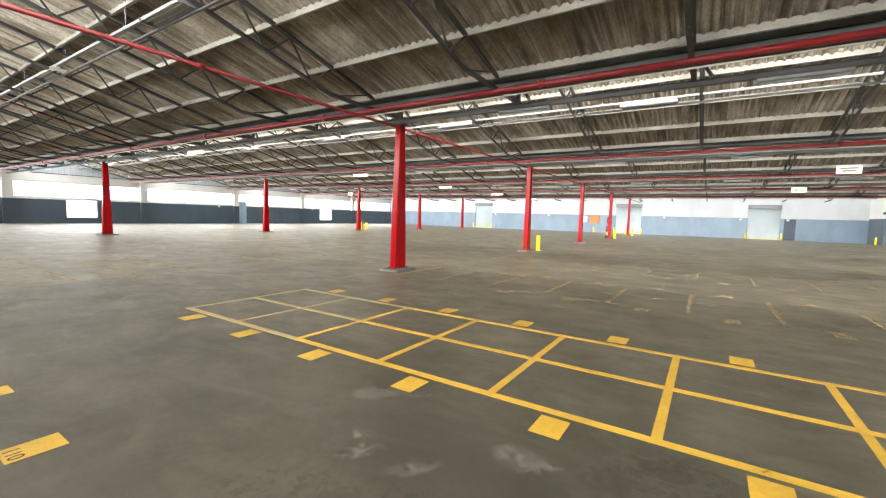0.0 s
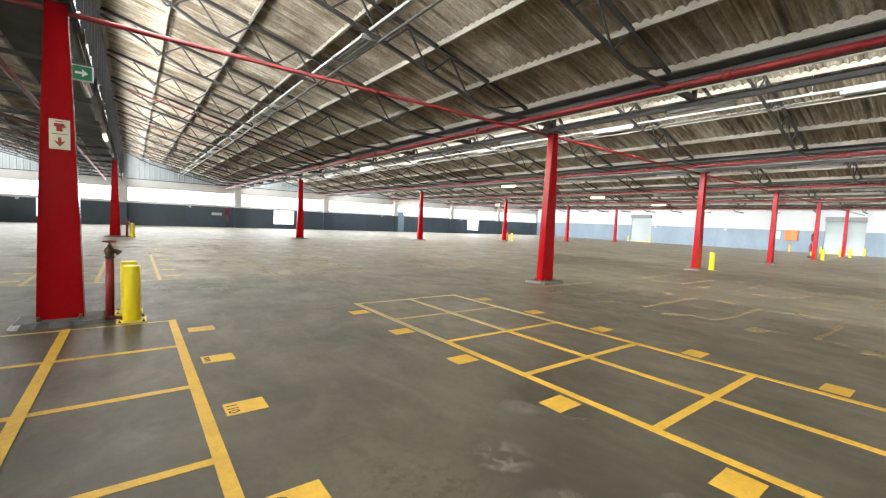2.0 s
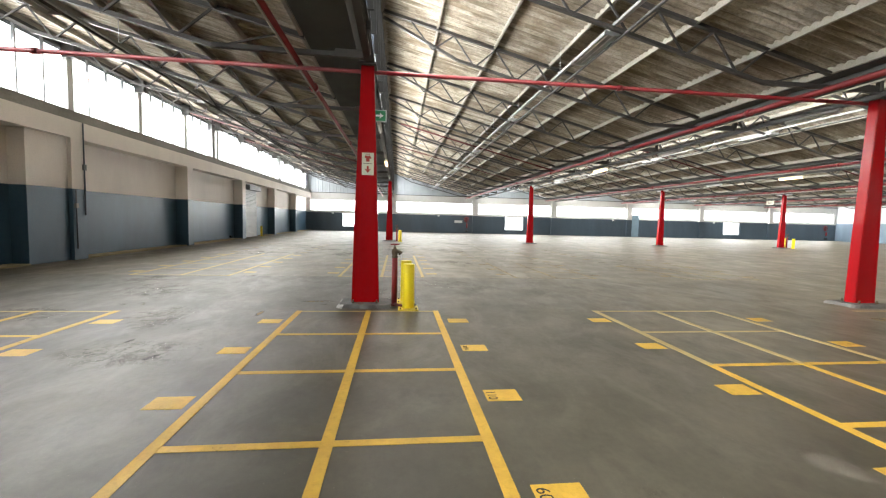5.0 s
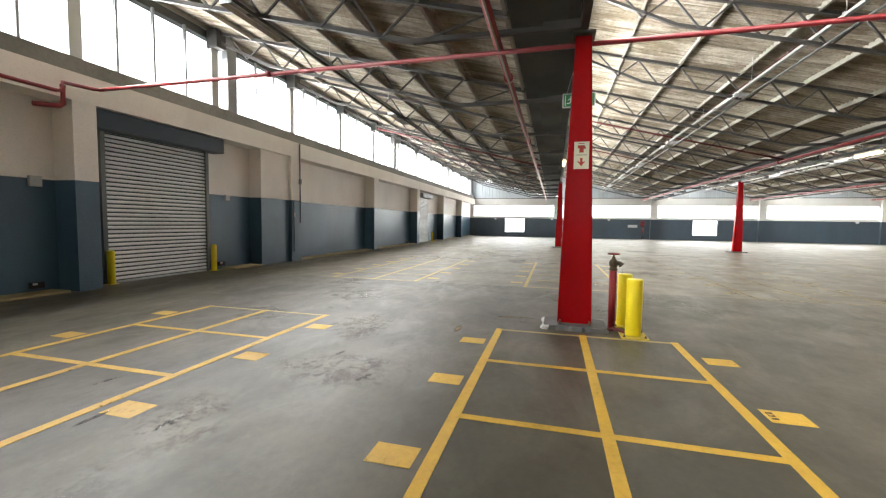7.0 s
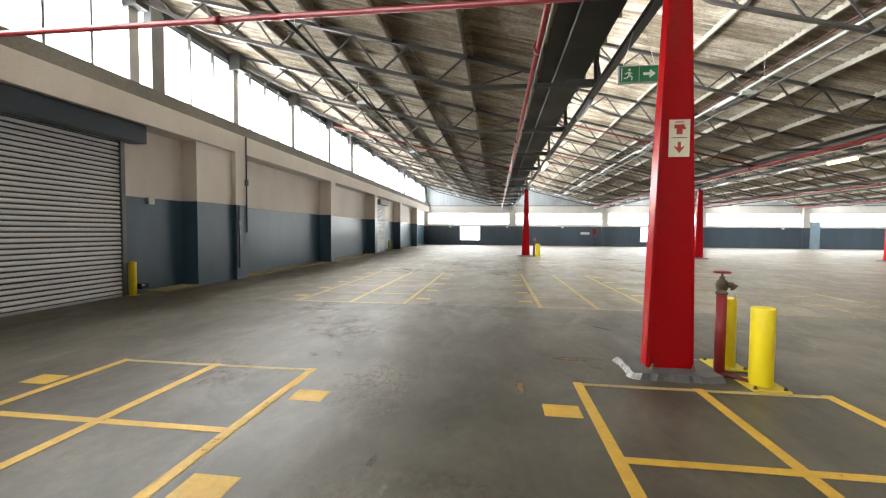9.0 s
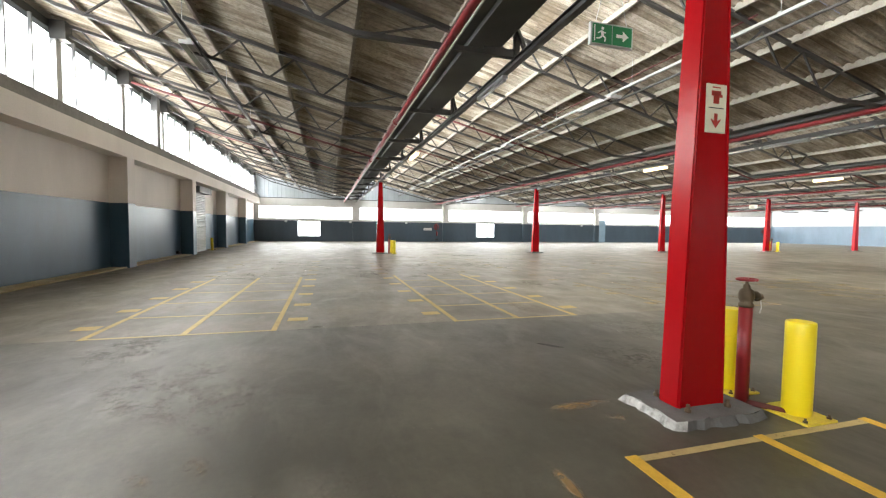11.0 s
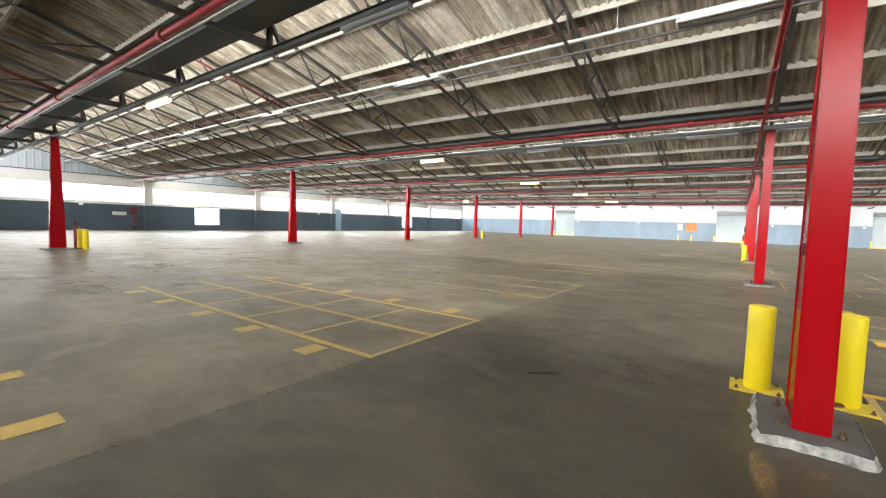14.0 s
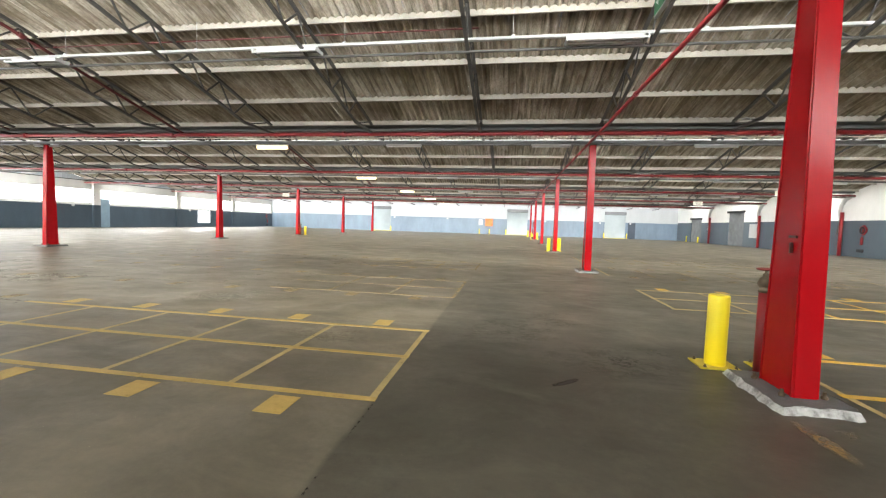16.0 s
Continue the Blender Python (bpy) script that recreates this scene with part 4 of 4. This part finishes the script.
ex = thing("exit_sign", (-8.39, -1.0, 3.44), "green exit sign with a white arrow hung from the girder", "exit sign")
part("frame", boxed(-0.02, 0.02, -0.265, 0.265, 0, 0.235, bevel=0.004), GALV, ex)
for s in (-1, 1):
    a, b = sorted((s * 0.0205, s * 0.0235))
    part("panel", boxed(a, b, -0.245, -0.005, 0.018, 0.217), GREEN, ex)
    part("panel", boxed(a, b, 0.005, 0.245, 0.018, 0.217), GREEN, ex)
    bm = bmesh.new()
    f0, f1 = sorted((s * 0.024, s * 0.0255))
    box(bm, f0, f1, 0.05, 0.14, 0.10, 0.135)
    vs = [bm.verts.new((s * 0.0255, y, z)) for y, z in ((0.13, 0.06), (0.205, 0.118), (0.13, 0.175))]
    bm.faces.new(vs)
    part("arrow", bm, TUBE, ex)
    bm = bmesh.new()
    for a, b, w in (((-0.135, 0.150), (-0.120, 0.100), 0.030), ((-0.120, 0.102), (-0.085, 0.075), 0.018), ((-0.085, 0.075), (-0.095, 0.040), 0.016),
                    ((-0.122, 0.100), (-0.155, 0.070), 0.018), ((-0.155, 0.070), (-0.195, 0.066), 0.015), ((-0.130, 0.140), (-0.085, 0.128), 0.013), ((-0.136, 0.145), (-0.180, 0.120), 0.013)):
        bar(bm, (s * 0.0248, *a), (s * 0.0248, *b), 0.0014, w)
    box(bm, f0, f1, -0.137, -0.107, 0.160, 0.188)
    box(bm, f0, f1, -0.225, -0.213, 0.035, 0.20)
    part("running_symbol", bm, TUBE, ex)
for y in (-0.2, 0.2):
    bm = bmesh.new()
    tube(bm, [(0, y, 0.225), (0, y * 0.4, 0.685)], 0.004, 6)
    part("hanging_wire", bm, GALV, ex)


def row_sign(x, r):
    t = thing("hanging_sign", (x, r, 3.36), "white hanging sign with grey lettering under a row girder", "sign", "hanging signs")
    part("board", boxed(-0.32, 0.32, -0.015, 0.015, 0, 0.28, bevel=0.004), CREAM, t)
    for z, w in ((0.17, 0.22), (0.08, 0.17)):
        part("lettering", boxed(-w, w, -0.017, -0.0155, z, z + 0.04), PLINTH, t)
    for dx in (-0.26, 0.26):
        bm = bmesh.new()
        tube(bm, [(dx, 0, 0.275), (dx, 0, 0.745)], 0.004, 6)
        part("hanging_wire", bm, GALV, t)


for x, r in ((4.0, ROWS_Y[3]), (4.1, ROWS_Y[4]), (-29.3, ROWS_Y[4])):
    row_sign(x, r)

# ---- shutters and doors ----
SLAT = painted("bright_galvanised_slat", (0.88, 0.89, 0.90), 0.38, 0.02, 0.05, scale=0.5, dark=0.93, relief=0.0)
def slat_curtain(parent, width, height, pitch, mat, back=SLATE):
    """One curtain of overlapping curved slats, each a piece of its own, facing +y."""
    bm = bmesh.new()
    prof = [(-0.012, 0.26), (0.014, 0.30), (0.030, 0.40), (0.034, 0.50), (0.026, 0.68), (0.006, 0.86), (-0.012, 0.94)]
    a = [bm.verts.new((-width / 2, y, z * pitch)) for y, z in prof]
    b = [bm.verts.new((width / 2, y, z * pitch)) for y, z in prof]
    for i in range(len(prof) - 1):
        bm.faces.new((a[i], b[i], b[i + 1], a[i + 1])).smooth = True
    me = mesh_of("slat", bm, mat)
    for k in range(int(height / pitch)):
        o = new("slat", me)
        o.parent, o.location = parent, (0, 0, 0.04 + k * pitch)
    # sheet behind the slats; its dark slate puts shade into the gaps
    part("gap_backing", boxed(-width / 2, width / 2, -0.036, -0.03, 0.0, height), back, parent)
    part("bottom_rail", boxed(-width / 2, width / 2, -0.01, 0.03, 0.0, 0.045, bevel=0.004), GALV, parent)


a, b, _, top = ROLL_S
door = thing("roller_door", ((a + b) / 2, PANEL_Y + 0.04, 0), "closed galvanised roller shutter with a slate blue hood", "roller door")
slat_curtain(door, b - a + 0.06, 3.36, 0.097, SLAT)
part("hood", boxed(-10.9 - (a + b) / 2, -7.46 - (a + b) / 2, 0.0, 0.40, 3.36, 3.75, bevel=0.01), SLATE, door, "slate blue hood box")
for x in (a, b):
    part("guide_rail", boxed(x - 0.05 - (a + b) / 2, x + 0.05 - (a + b) / 2, 0.0, 0.07, 0, 3.36, bevel=0.004), GREY_DOOR, door)
a, b, _, top = ROLL_S2
door = thing("roller_door", ((a + b) / 2, PANEL_Y + 0.04, 0), "closed pale roller shutter in the south wall", "roller door")
# pale backing here: gap shade left out, as glare washes it away
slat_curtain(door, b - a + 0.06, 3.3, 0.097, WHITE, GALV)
part("hood", boxed(a - 0.1 - (a + b) / 2, b + 0.1 - (a + b) / 2, 0.0, 0.34, 3.3, 3.65, bevel=0.01), GREY_DOOR, door)


def guard_post(x, y, h=0.75):
    t = thing("guard_post", (x, y, 0), "slim yellow guard post beside a door", "bollard", "door guard posts")
    bm = bmesh.new()
    lathe(bm, [(0.075, 0.0), (0.075, h - 0.02), (0.06, h)], 18)
    part("post", bm, YELLOW, t)
    part("foot", boxed(-0.1, 0.1, -0.1, 0.1, 0.0, 0.012), YELLOW, t)
    return t


gp = guard_post(-7.86, YS - 0.09)
for x, y in ((-10.72, YS - 0.09), (-32.3, YS + 0.05)):
    copy_thing(gp, Matrix.Translation((x, y, 0)))

SHUTTER = painted("pale_shutter_paint", (0.40, 0.45, 0.47), 0.45, 0.08, scale=1)
for a, b in NORTH_DOORS:
    m = (a + b) / 2
    door = thing("roller_door", (m, YN + 0.1, 0), "closed pale grey roller shutter with a dark hood in the north wall", "roller door", "north shutters")
    bm = bmesh.new()
    for k in range(34):
        z = k * 0.1
        vs = [bm.verts.new(p) for p in ((a - m - 0.05, 0, z), (b - m + 0.05, 0, z), (b - m + 0.05, -0.025, z + 0.05), (a - m - 0.05, -0.025, z + 0.05), (b - m + 0.05, 0, z + 0.1), (a - m - 0.05, 0, z + 0.1))]
        bm.faces.new((vs[0], vs[1], vs[2], vs[3]))
        bm.faces.new((vs[3], vs[2], vs[4], vs[5]))
    part("curtain", bm, SHUTTER, door)
    part("hood", boxed(a - m - 0.02, b - m + 0.02, -0.35, -0.102, 3.42, 3.86, bevel=0.01), GREY_DOOR, door)
    part("threshold", boxed(a - m, b - m, -0.25, -0.102, 0.0, 0.05), YELLOW, door, "yellow threshold")
    for x in (a - 0.12, b + 0.12):
        copy_thing(gp, Matrix.Translation((x, YN - 0.45, 0)))
for x in (-14.35, -12.85):
    copy_thing(gp, Matrix.Translation((x, YN - 0.9, 0)))
cab = thing("distribution_box", (-12.95, YN - 0.003, 1.24), "orange steel cabinet on the pale blue wall", "cabinet")
part("body", boxed(-0.56, 0.56, -0.35, 0, 0, 1.12, bevel=0.012), BOX_ORANGE, cab)
part("door", boxed(-0.52, 0.52, -0.362, -0.352, 0.04, 1.08, bevel=0.004), BOX_ORANGE, cab)
part("handle", boxed(0.40, 0.44, -0.385, -0.363, 0.5, 0.65, bevel=0.004), GREY_DOOR, cab)
brd = thing("notice_board", (-14.25, YN - 0.003, 1.35), "small white notice board on the north wall", "notice board")
part("board", boxed(-0.3, 0.3, -0.03, 0, 0, 0.85, bevel=0.006), WHITE, brd)
panel = thing("wall_panel", (7.6, YN - 0.003, 0.0), "dark slate panel beside a shutter on the north wall", "panel")
part("board", boxed(-0.5, 0.5, -0.06, 0, 0, 2.3, bevel=0.01), SLATE, panel)
for x in (-19.4, -27.9, -4.6, 3.2, 7.4):
    plate = thing("switch_box", (x, YN - 0.003, 2.1), "small white switch box on the north wall", "switch box", "switch boxes")
    part("cover", boxed(-0.12, 0.12, -0.08, 0, 0, 0.2, bevel=0.01), WHITE, plate)

# east wall
for a, b, _, top in EAST_DOORS:
    m = (a + b) / 2
    door = thing("door_east", (XE + 0.08, m, 0), "closed grey steel door in the dark east wall", "door", "east doors", "structure")
    part("leaf", boxed(0, 0.06, a - m, b - m, 0, top, bevel=0.004), GREY_DOOR, door)
    part("head_bar", boxed(-0.2, -0.082, a - m - 0.15, b - m + 0.15, top - 0.02, top + 0.2, bevel=0.006), BLACK, door)
for y in (50.5, 53.9):
    copy_thing(gp, Matrix.Translation((XE - 0.4, y, 0)))
nb = thing("notice_board", (XE - 0.003, 39.4, 0.95), "white notice board on the dark east wall", "notice board")
part("board", boxed(-0.03, 0, -0.8, 0.8, 0, 1.35, bevel=0.006), WHITE, nb)
for r in ROWS_Y[1:-1]:
    dp = thing("downpipe", (XE - 0.15, r, 0), "red downpipe with a white elbow under the gutter end", "downpipe", "gutter downpipes")
    bm = bmesh.new()
    tube(bm, [(0, 0, 0.0), (0, 0, 3.1)], 0.11, 16)
    part("lower_pipe", bm, PIPE_RED, dp)
    bm = bmesh.new()
    tube(bm, [(0, 0.2, 1.6), (0, 0.2, 3.2), (0, 0.1, 3.6), (-0.05, -0.25, 3.95), (-0.05, -0.6, 4.1), (-0.05, -0.66, 4.36)], 0.12, 16)
    part("elbow", bm, WHITE, dp, "white plastic elbow")


def hose_reel(m, label):
    t = thing("hose_reel", (0, 0, 0), label, "fire hose reel", "fire points")
    t.matrix_basis = m
    bm = bmesh.new()
    ring = [(0.07 * (k % 2), 0.26 * math.cos(k * math.tau / 24), 0.26 * math.sin(k * math.tau / 24)) for k in range(25)]
    tube(bm, [(0.02, p[1], p[2]) for p in ring], 0.05, 8)
    part("drum", bm, PIPE_RED, t)
    bm = bmesh.new()
    for k in range(3):
        tube(bm, [(0.09, 0.20 * math.cos(a * math.tau / 20), 0.20 * math.sin(a * math.tau / 20) - 0.02 * k) for a in range(21)], 0.02, 8)
    part("hose", bm, BLACK, t)
    part("bracket", boxed(-0.02, 0.0, -0.1, 0.1, -0.35, 0.35, bevel=0.004), PIPE_RED, t)
    bm = bmesh.new()
    lathe(bm, [(0.07, -1.0), (0.085, -0.98), (0.085, -0.55), (0.03, -0.47), (0.03, -0.42)], 14, (0.1, 0.05, 0))
    part("extinguisher", bm, PIPE_RED, t)
    part("bin", boxed(0.0, 0.22, -0.15, 0.15, -1.5, -1.3, bevel=0.01), BLACK, t)
    return t


hose_reel(pose(XE - 0.02, 26.8, 1.85, 0, 0, 180), "red fire hose reel and extinguisher on the east wall")
hose_reel(pose(XW + 0.03, 7.8, 1.65), "red fire hose reel on the dark west wall")
hose_reel(pose(XW + 0.03, 56.6, 1.65), "red fire hose reel near the corner of the west wall")
hose_reel(pose(COL_X[1] - 0.13, ROWS_Y[5], 1.6, 0, 0, 180), "red fire hose reel hung on a red column")
tab = thing("column_bracket", (COL_X[1] - 0.0945, -1.10, 1.30), "small dark red bracket welded to a red column", "bracket")
part("plate", boxed(-0.012, 0.002, -0.05, 0.05, 0.10, 0.12, bevel=0.002), PIPE_DARK, tab)
part("hook", boxed(-0.02, 0.002, 0.0, 0.02, -0.03, 0.06, bevel=0.004), PIPE_DARK, tab)
sg = thing("fire_sign", (XW + 0.005, 6.9, 1.25), "white sign beside the hose reel", "sign")
part("board", boxed(0, 0.01, -0.55, 0.4, 0, 0.28, bevel=0.002), WHITE, sg)
pnl = thing("wall_panel", (XW + 0.003, 29.4, 0), "pale blue panel standing against the dark west wall", "panel")
part("board", boxed(0, 0.12, -0.5, 0.5, 0, 2.75, bevel=0.01), painted("pale_blue_panel", (0.20, 0.29, 0.36), 0.5, 0.1), pnl)
for y in (-8.0, -1.6, 4.4, 26.5, 38.4, 40.3):
    plate = thing("switch_box", (XW + 0.003, y, 1.95), "small white switch box on the dark west wall", "switch box", "switch boxes")
    part("cover", boxed(0, 0.07, -0.12, 0.12, 0, 0.2, bevel=0.01), WHITE, plate)

# south wall fittings
for x, z, w in ((-6.62, 2.06, 0.10), (-11.4, 2.06, 0.08), (-30.9, 1.4, 0.05)):
    plate = thing("switch_box", (x, PANEL_Y + 0.003, z), "small white switch box on the south wall", "switch box", "switch boxes")
    part("cover", boxed(-w, w, 0, 0.07, 0, 2.0 * w, bevel=0.008), WHITE, plate)
    part("switch", boxed(-w * 0.4, w * 0.4, 0.07, 0.08, w * 0.6, w * 1.4, bevel=0.002), GALV, plate)
for x, y0 in ((-13.95, PIL_Y), (-14.33, PIL_Y)):
    bm = bmesh.new()
    tube(bm, [(0, 0.03, 0.35 if x > -14 else 1.4), (0, 0.03, 2.2 if x > -14 else 4.28)], 0.022, 10)
    cd = thing("conduit", (x, y0, 0), "thin grey conduit fixed upright to the south wall", "conduit", "wall conduits")
    part("tube", bm, SLATE, cd)
    part("junction_box", boxed(-0.05, 0.05, 0.0, 0.07, *((1.62, 1.76) if x > -14 else (2.82, 3.0)), bevel=0.006), GREY_DOOR, cd)
for x in (-11.1, -6.55, -27.2):
    sock = thing("floor_socket", (x, PANEL_Y + 0.01, 0.1), "small black low fitting at the foot of the south wall", "socket", "low sockets")
    part("body", boxed(-0.1, 0.1, 0, 0.12, 0, 0.12, bevel=0.015), BLACK, sock)
    part("cover", boxed(0.02, 0.1, 0.121, 0.13, 0.07, 0.11, bevel=0.003), WHITE, sock)

# ---- ghosts of old paint, stains and scars on the floor ----


def stain_material(name, color, cover, rough):
    """A soft-edged patch of its own colour, broken up by noise, that fades out to the concrete."""
    m, nt, b = material(name)
    tc = nt.nodes.new("ShaderNodeTexCoord")
    gr = nt.nodes.new("ShaderNodeTexGradient")
    gr.gradient_type = 'SPHERICAL'
    warp = node(nt, "ShaderNodeTexNoise", Scale=1.6, Detail=4.0, Roughness=0.6)
    place = nt.nodes.new("ShaderNodeNewGeometry")
    nt.links.new(place.outputs["Position"], warp.inputs["Vector"])
    shift = nt.nodes.new("ShaderNodeVectorMath")
    shift.operation = 'MULTIPLY_ADD'
    nt.links.new(warp.outputs["Color"], shift.inputs[0])
    shift.inputs[1].default_value = (2.4, 2.4, 0)
    nt.links.new(tc.outputs["Object"], shift.inputs[2])
    back = nt.nodes.new("ShaderNodeVectorMath")
    back.operation = 'SUBTRACT'
    nt.links.new(shift.outputs[0], back.inputs[0])
    back.inputs[1].default_value = (1.2, 1.2, 0)
    nt.links.new(back.outputs[0], gr.inputs[0])
    rim = nt.nodes.new("ShaderNodeTexGradient")
    rim.gradient_type = 'SPHERICAL'
    nt.links.new(tc.outputs["Object"], rim.inputs[0])
    n1 = noise_tex(nt, 3.0, 8, 0.72, coords="World")
    n2 = noise_tex(nt, 16, 5, 0.7, coords="World")
    both = mix(nt, 0.4, n1, n2)
    f = mix(nt, 1.0, ramp(nt, gr.outputs[1], [(0.05, grey(0)), (0.6, grey(1))]), ramp(nt, both, [(0.475, grey(0)), (0.535, grey(cover))]), "MULTIPLY")
    f = mix(nt, 1.0, f, ramp(nt, rim.outputs[1], [(0.0, grey(0)), (0.3, grey(1))]), "MULTIPLY")
    nt.links.new(mix(nt, n2, tuple(c * 0.7 for c in color), color), b.inputs["Base Color"])
    b.inputs["Roughness"].default_value = rough
    tr = nt.nodes.new("ShaderNodeBsdfTransparent")
    ms = nt.nodes.new("ShaderNodeMixShader")
    nt.links.new(f, ms.inputs[0])
    nt.links.new(tr.outputs[0], ms.inputs[1])
    nt.links.new(b.outputs[0], ms.inputs[2])
    nt.links.new(ms.outputs[0], nt.nodes["Material Output"].inputs[0])
    return m


PALE = stain_material("pale_scar", (0.30, 0.27, 0.22), 0.42, 0.6)
OIL = stain_material("dark_oil_stain", (0.050, 0.045, 0.036), 0.22, 0.42)
OCHRE = stain_material("ochre_scuff", (0.34, 0.22, 0.09), 0.7, 0.6)


def stain(mat, x, y, rx, ry, turn, label, z=0.002):
    bm = bmesh.new()
    vs = [bm.verts.new((math.cos(k * math.tau / 24), math.sin(k * math.tau / 24), 0)) for k in range(24)]
    bm.faces.new(vs)
    ob = structure("floor_stain", bm, mat, label)
    ob.matrix_basis = pose(x, y, z, 0, 0, turn) @ Matrix.Diagonal((rx, ry, 1, 1))


for x, y, rx, ry, a in ((-1.74, 1.68, 0.30, 0.22, 30), (-1.26, 1.72, 0.26, 0.12, 60), (-0.7, 2.2, 0.3, 0.2, 10), (-2.2, 2.35, 0.25, 0.2, 0), (-1.9, 2.6, 0.3, 0.15, 40),
                        (-3.3, -4.0, 0.6, 0.5, 20), (-4.6, -3.4, 0.9, 0.5, 70), (-6.3, -3.9, 1.0, 0.6, 10), (-8.6, -5.2, 1.2, 0.7, 30), (-10.2, -6.2, 1.0, 0.6, 0),
                        (-6.6, -5.9, 0.8, 0.5, 50), (-12.2, -0.9, 0.25, 0.12, 10), (-14.5, 1.6, 1.2, 0.6, 20), (-17.5, -2.6, 1.5, 0.7, 0), (-20.0, 2.0, 2.0, 1.0, 30)):
    stain(PALE, x, y, rx, ry, a, "pale scraped scar in the concrete floor")
for x, y, rx, ry, a in ((-8.5, -0.4, 1.0, 0.7, 20), (-9.4, 0.9, 1.4, 0.8, 50), (-2.2, -3.6, 0.8, 0.5, 30), (-4.9, -3.0, 0.5, 0.2, 70), (-11.9, -0.3, 0.8, 0.5, 0),
                        (-1.4, 1.2, 0.9, 0.6, 10), (0.2, 2.4, 1.0, 0.6, 40)):
    stain(OIL, x, y, rx, ry, a, "dark oil stain soaked into the concrete floor", 0.0014)
for x, y, rx, ry, a in ((-7.28, -4.7, 0.16, 0.10, 20), (-7.2, -5.0, 0.14, 0.07, 60), (-7.47, -1.9, 0.09, 0.36, 0), (-7.2, -1.72, 0.12, 0.08, 30), (-6.5, -2.6, 0.3, 0.06, 0)):
    stain(OCHRE, x, y, rx, ry, a, "ochre scuff of old floor paint", 0.0026)

rng = random.Random(31)
for k in range(16):
    x = -16.5 - 0.75 * k + rng.uniform(-0.6, 0.6)
    y = rng.uniform(-7.5, 4.5)
    stain(PALE, x, y, rng.uniform(0.7, 1.6), rng.uniform(0.25, 0.6), rng.uniform(60, 120), "pale scraped scar in the concrete floor")
stain(PALE, -16.8, -1.3, 0.35, 0.6, 10, "chalky white scrape on the concrete floor")
stain(PALE, -10.81, -4.09, 0.09, 0.12, 0, "small chalky white spot on the concrete floor")
SKID = stain_material("black_skid_rubber", (0.022, 0.020, 0.018), 0.85, 0.5)
for x, y, rx, a in ((-3.31, -3.97, 0.26, 175), (-3.16, -4.57, 0.16, 180), (-3.75, -5.2, 0.18, 175), (-4.47, -3.03, 0.15, 160), (-9.12, -1.21, 0.22, 40), (-5.1, -3.6, 0.12, 170), (-5.6, -3.2, 0.1, 165)):
    stain(SKID, x, y, rx, 0.035 if rx < 0.2 else 0.05, a, "short black skid mark on the concrete floor", 0.0045)
stain(OIL, -8.42, -0.44, 0.22, 0.16, 30, "dark oil stain soaked into the concrete floor", 0.0046)
JOINT = painted("pale_joint_filler", (0.34, 0.32, 0.27), 0.8, 0.4, scale=8)
bm = bmesh.new()
pts = [(-14.09 + 0.035 * math.sin(2.1 * k) + 0.02 * math.sin(5.3 * k), -4.6 + 0.2 * k) for k in range(14)]
for (xa, ya), (xb, yb) in zip(pts, pts[1:]):
    vs = [bm.verts.new(p) for p in ((xa - 0.014, ya, 0.0016), (xa + 0.014, ya, 0.0016), (xb + 0.014, yb, 0.0016), (xb - 0.014, yb, 0.0016))]
    bm.faces.new(vs)
structure("floor_joint", bm, JOINT, "pale filled crack across the concrete floor")
CUT = line_paint("dark_joint_filler", (0.060, 0.055, 0.046), 0.38, 0.8)
structure("floor_joint", boxed(-10.690, -10.676, -9.6, -2.02, 0.0004, 0.0012), CUT, "dark saw-cut joint between two floor slabs")
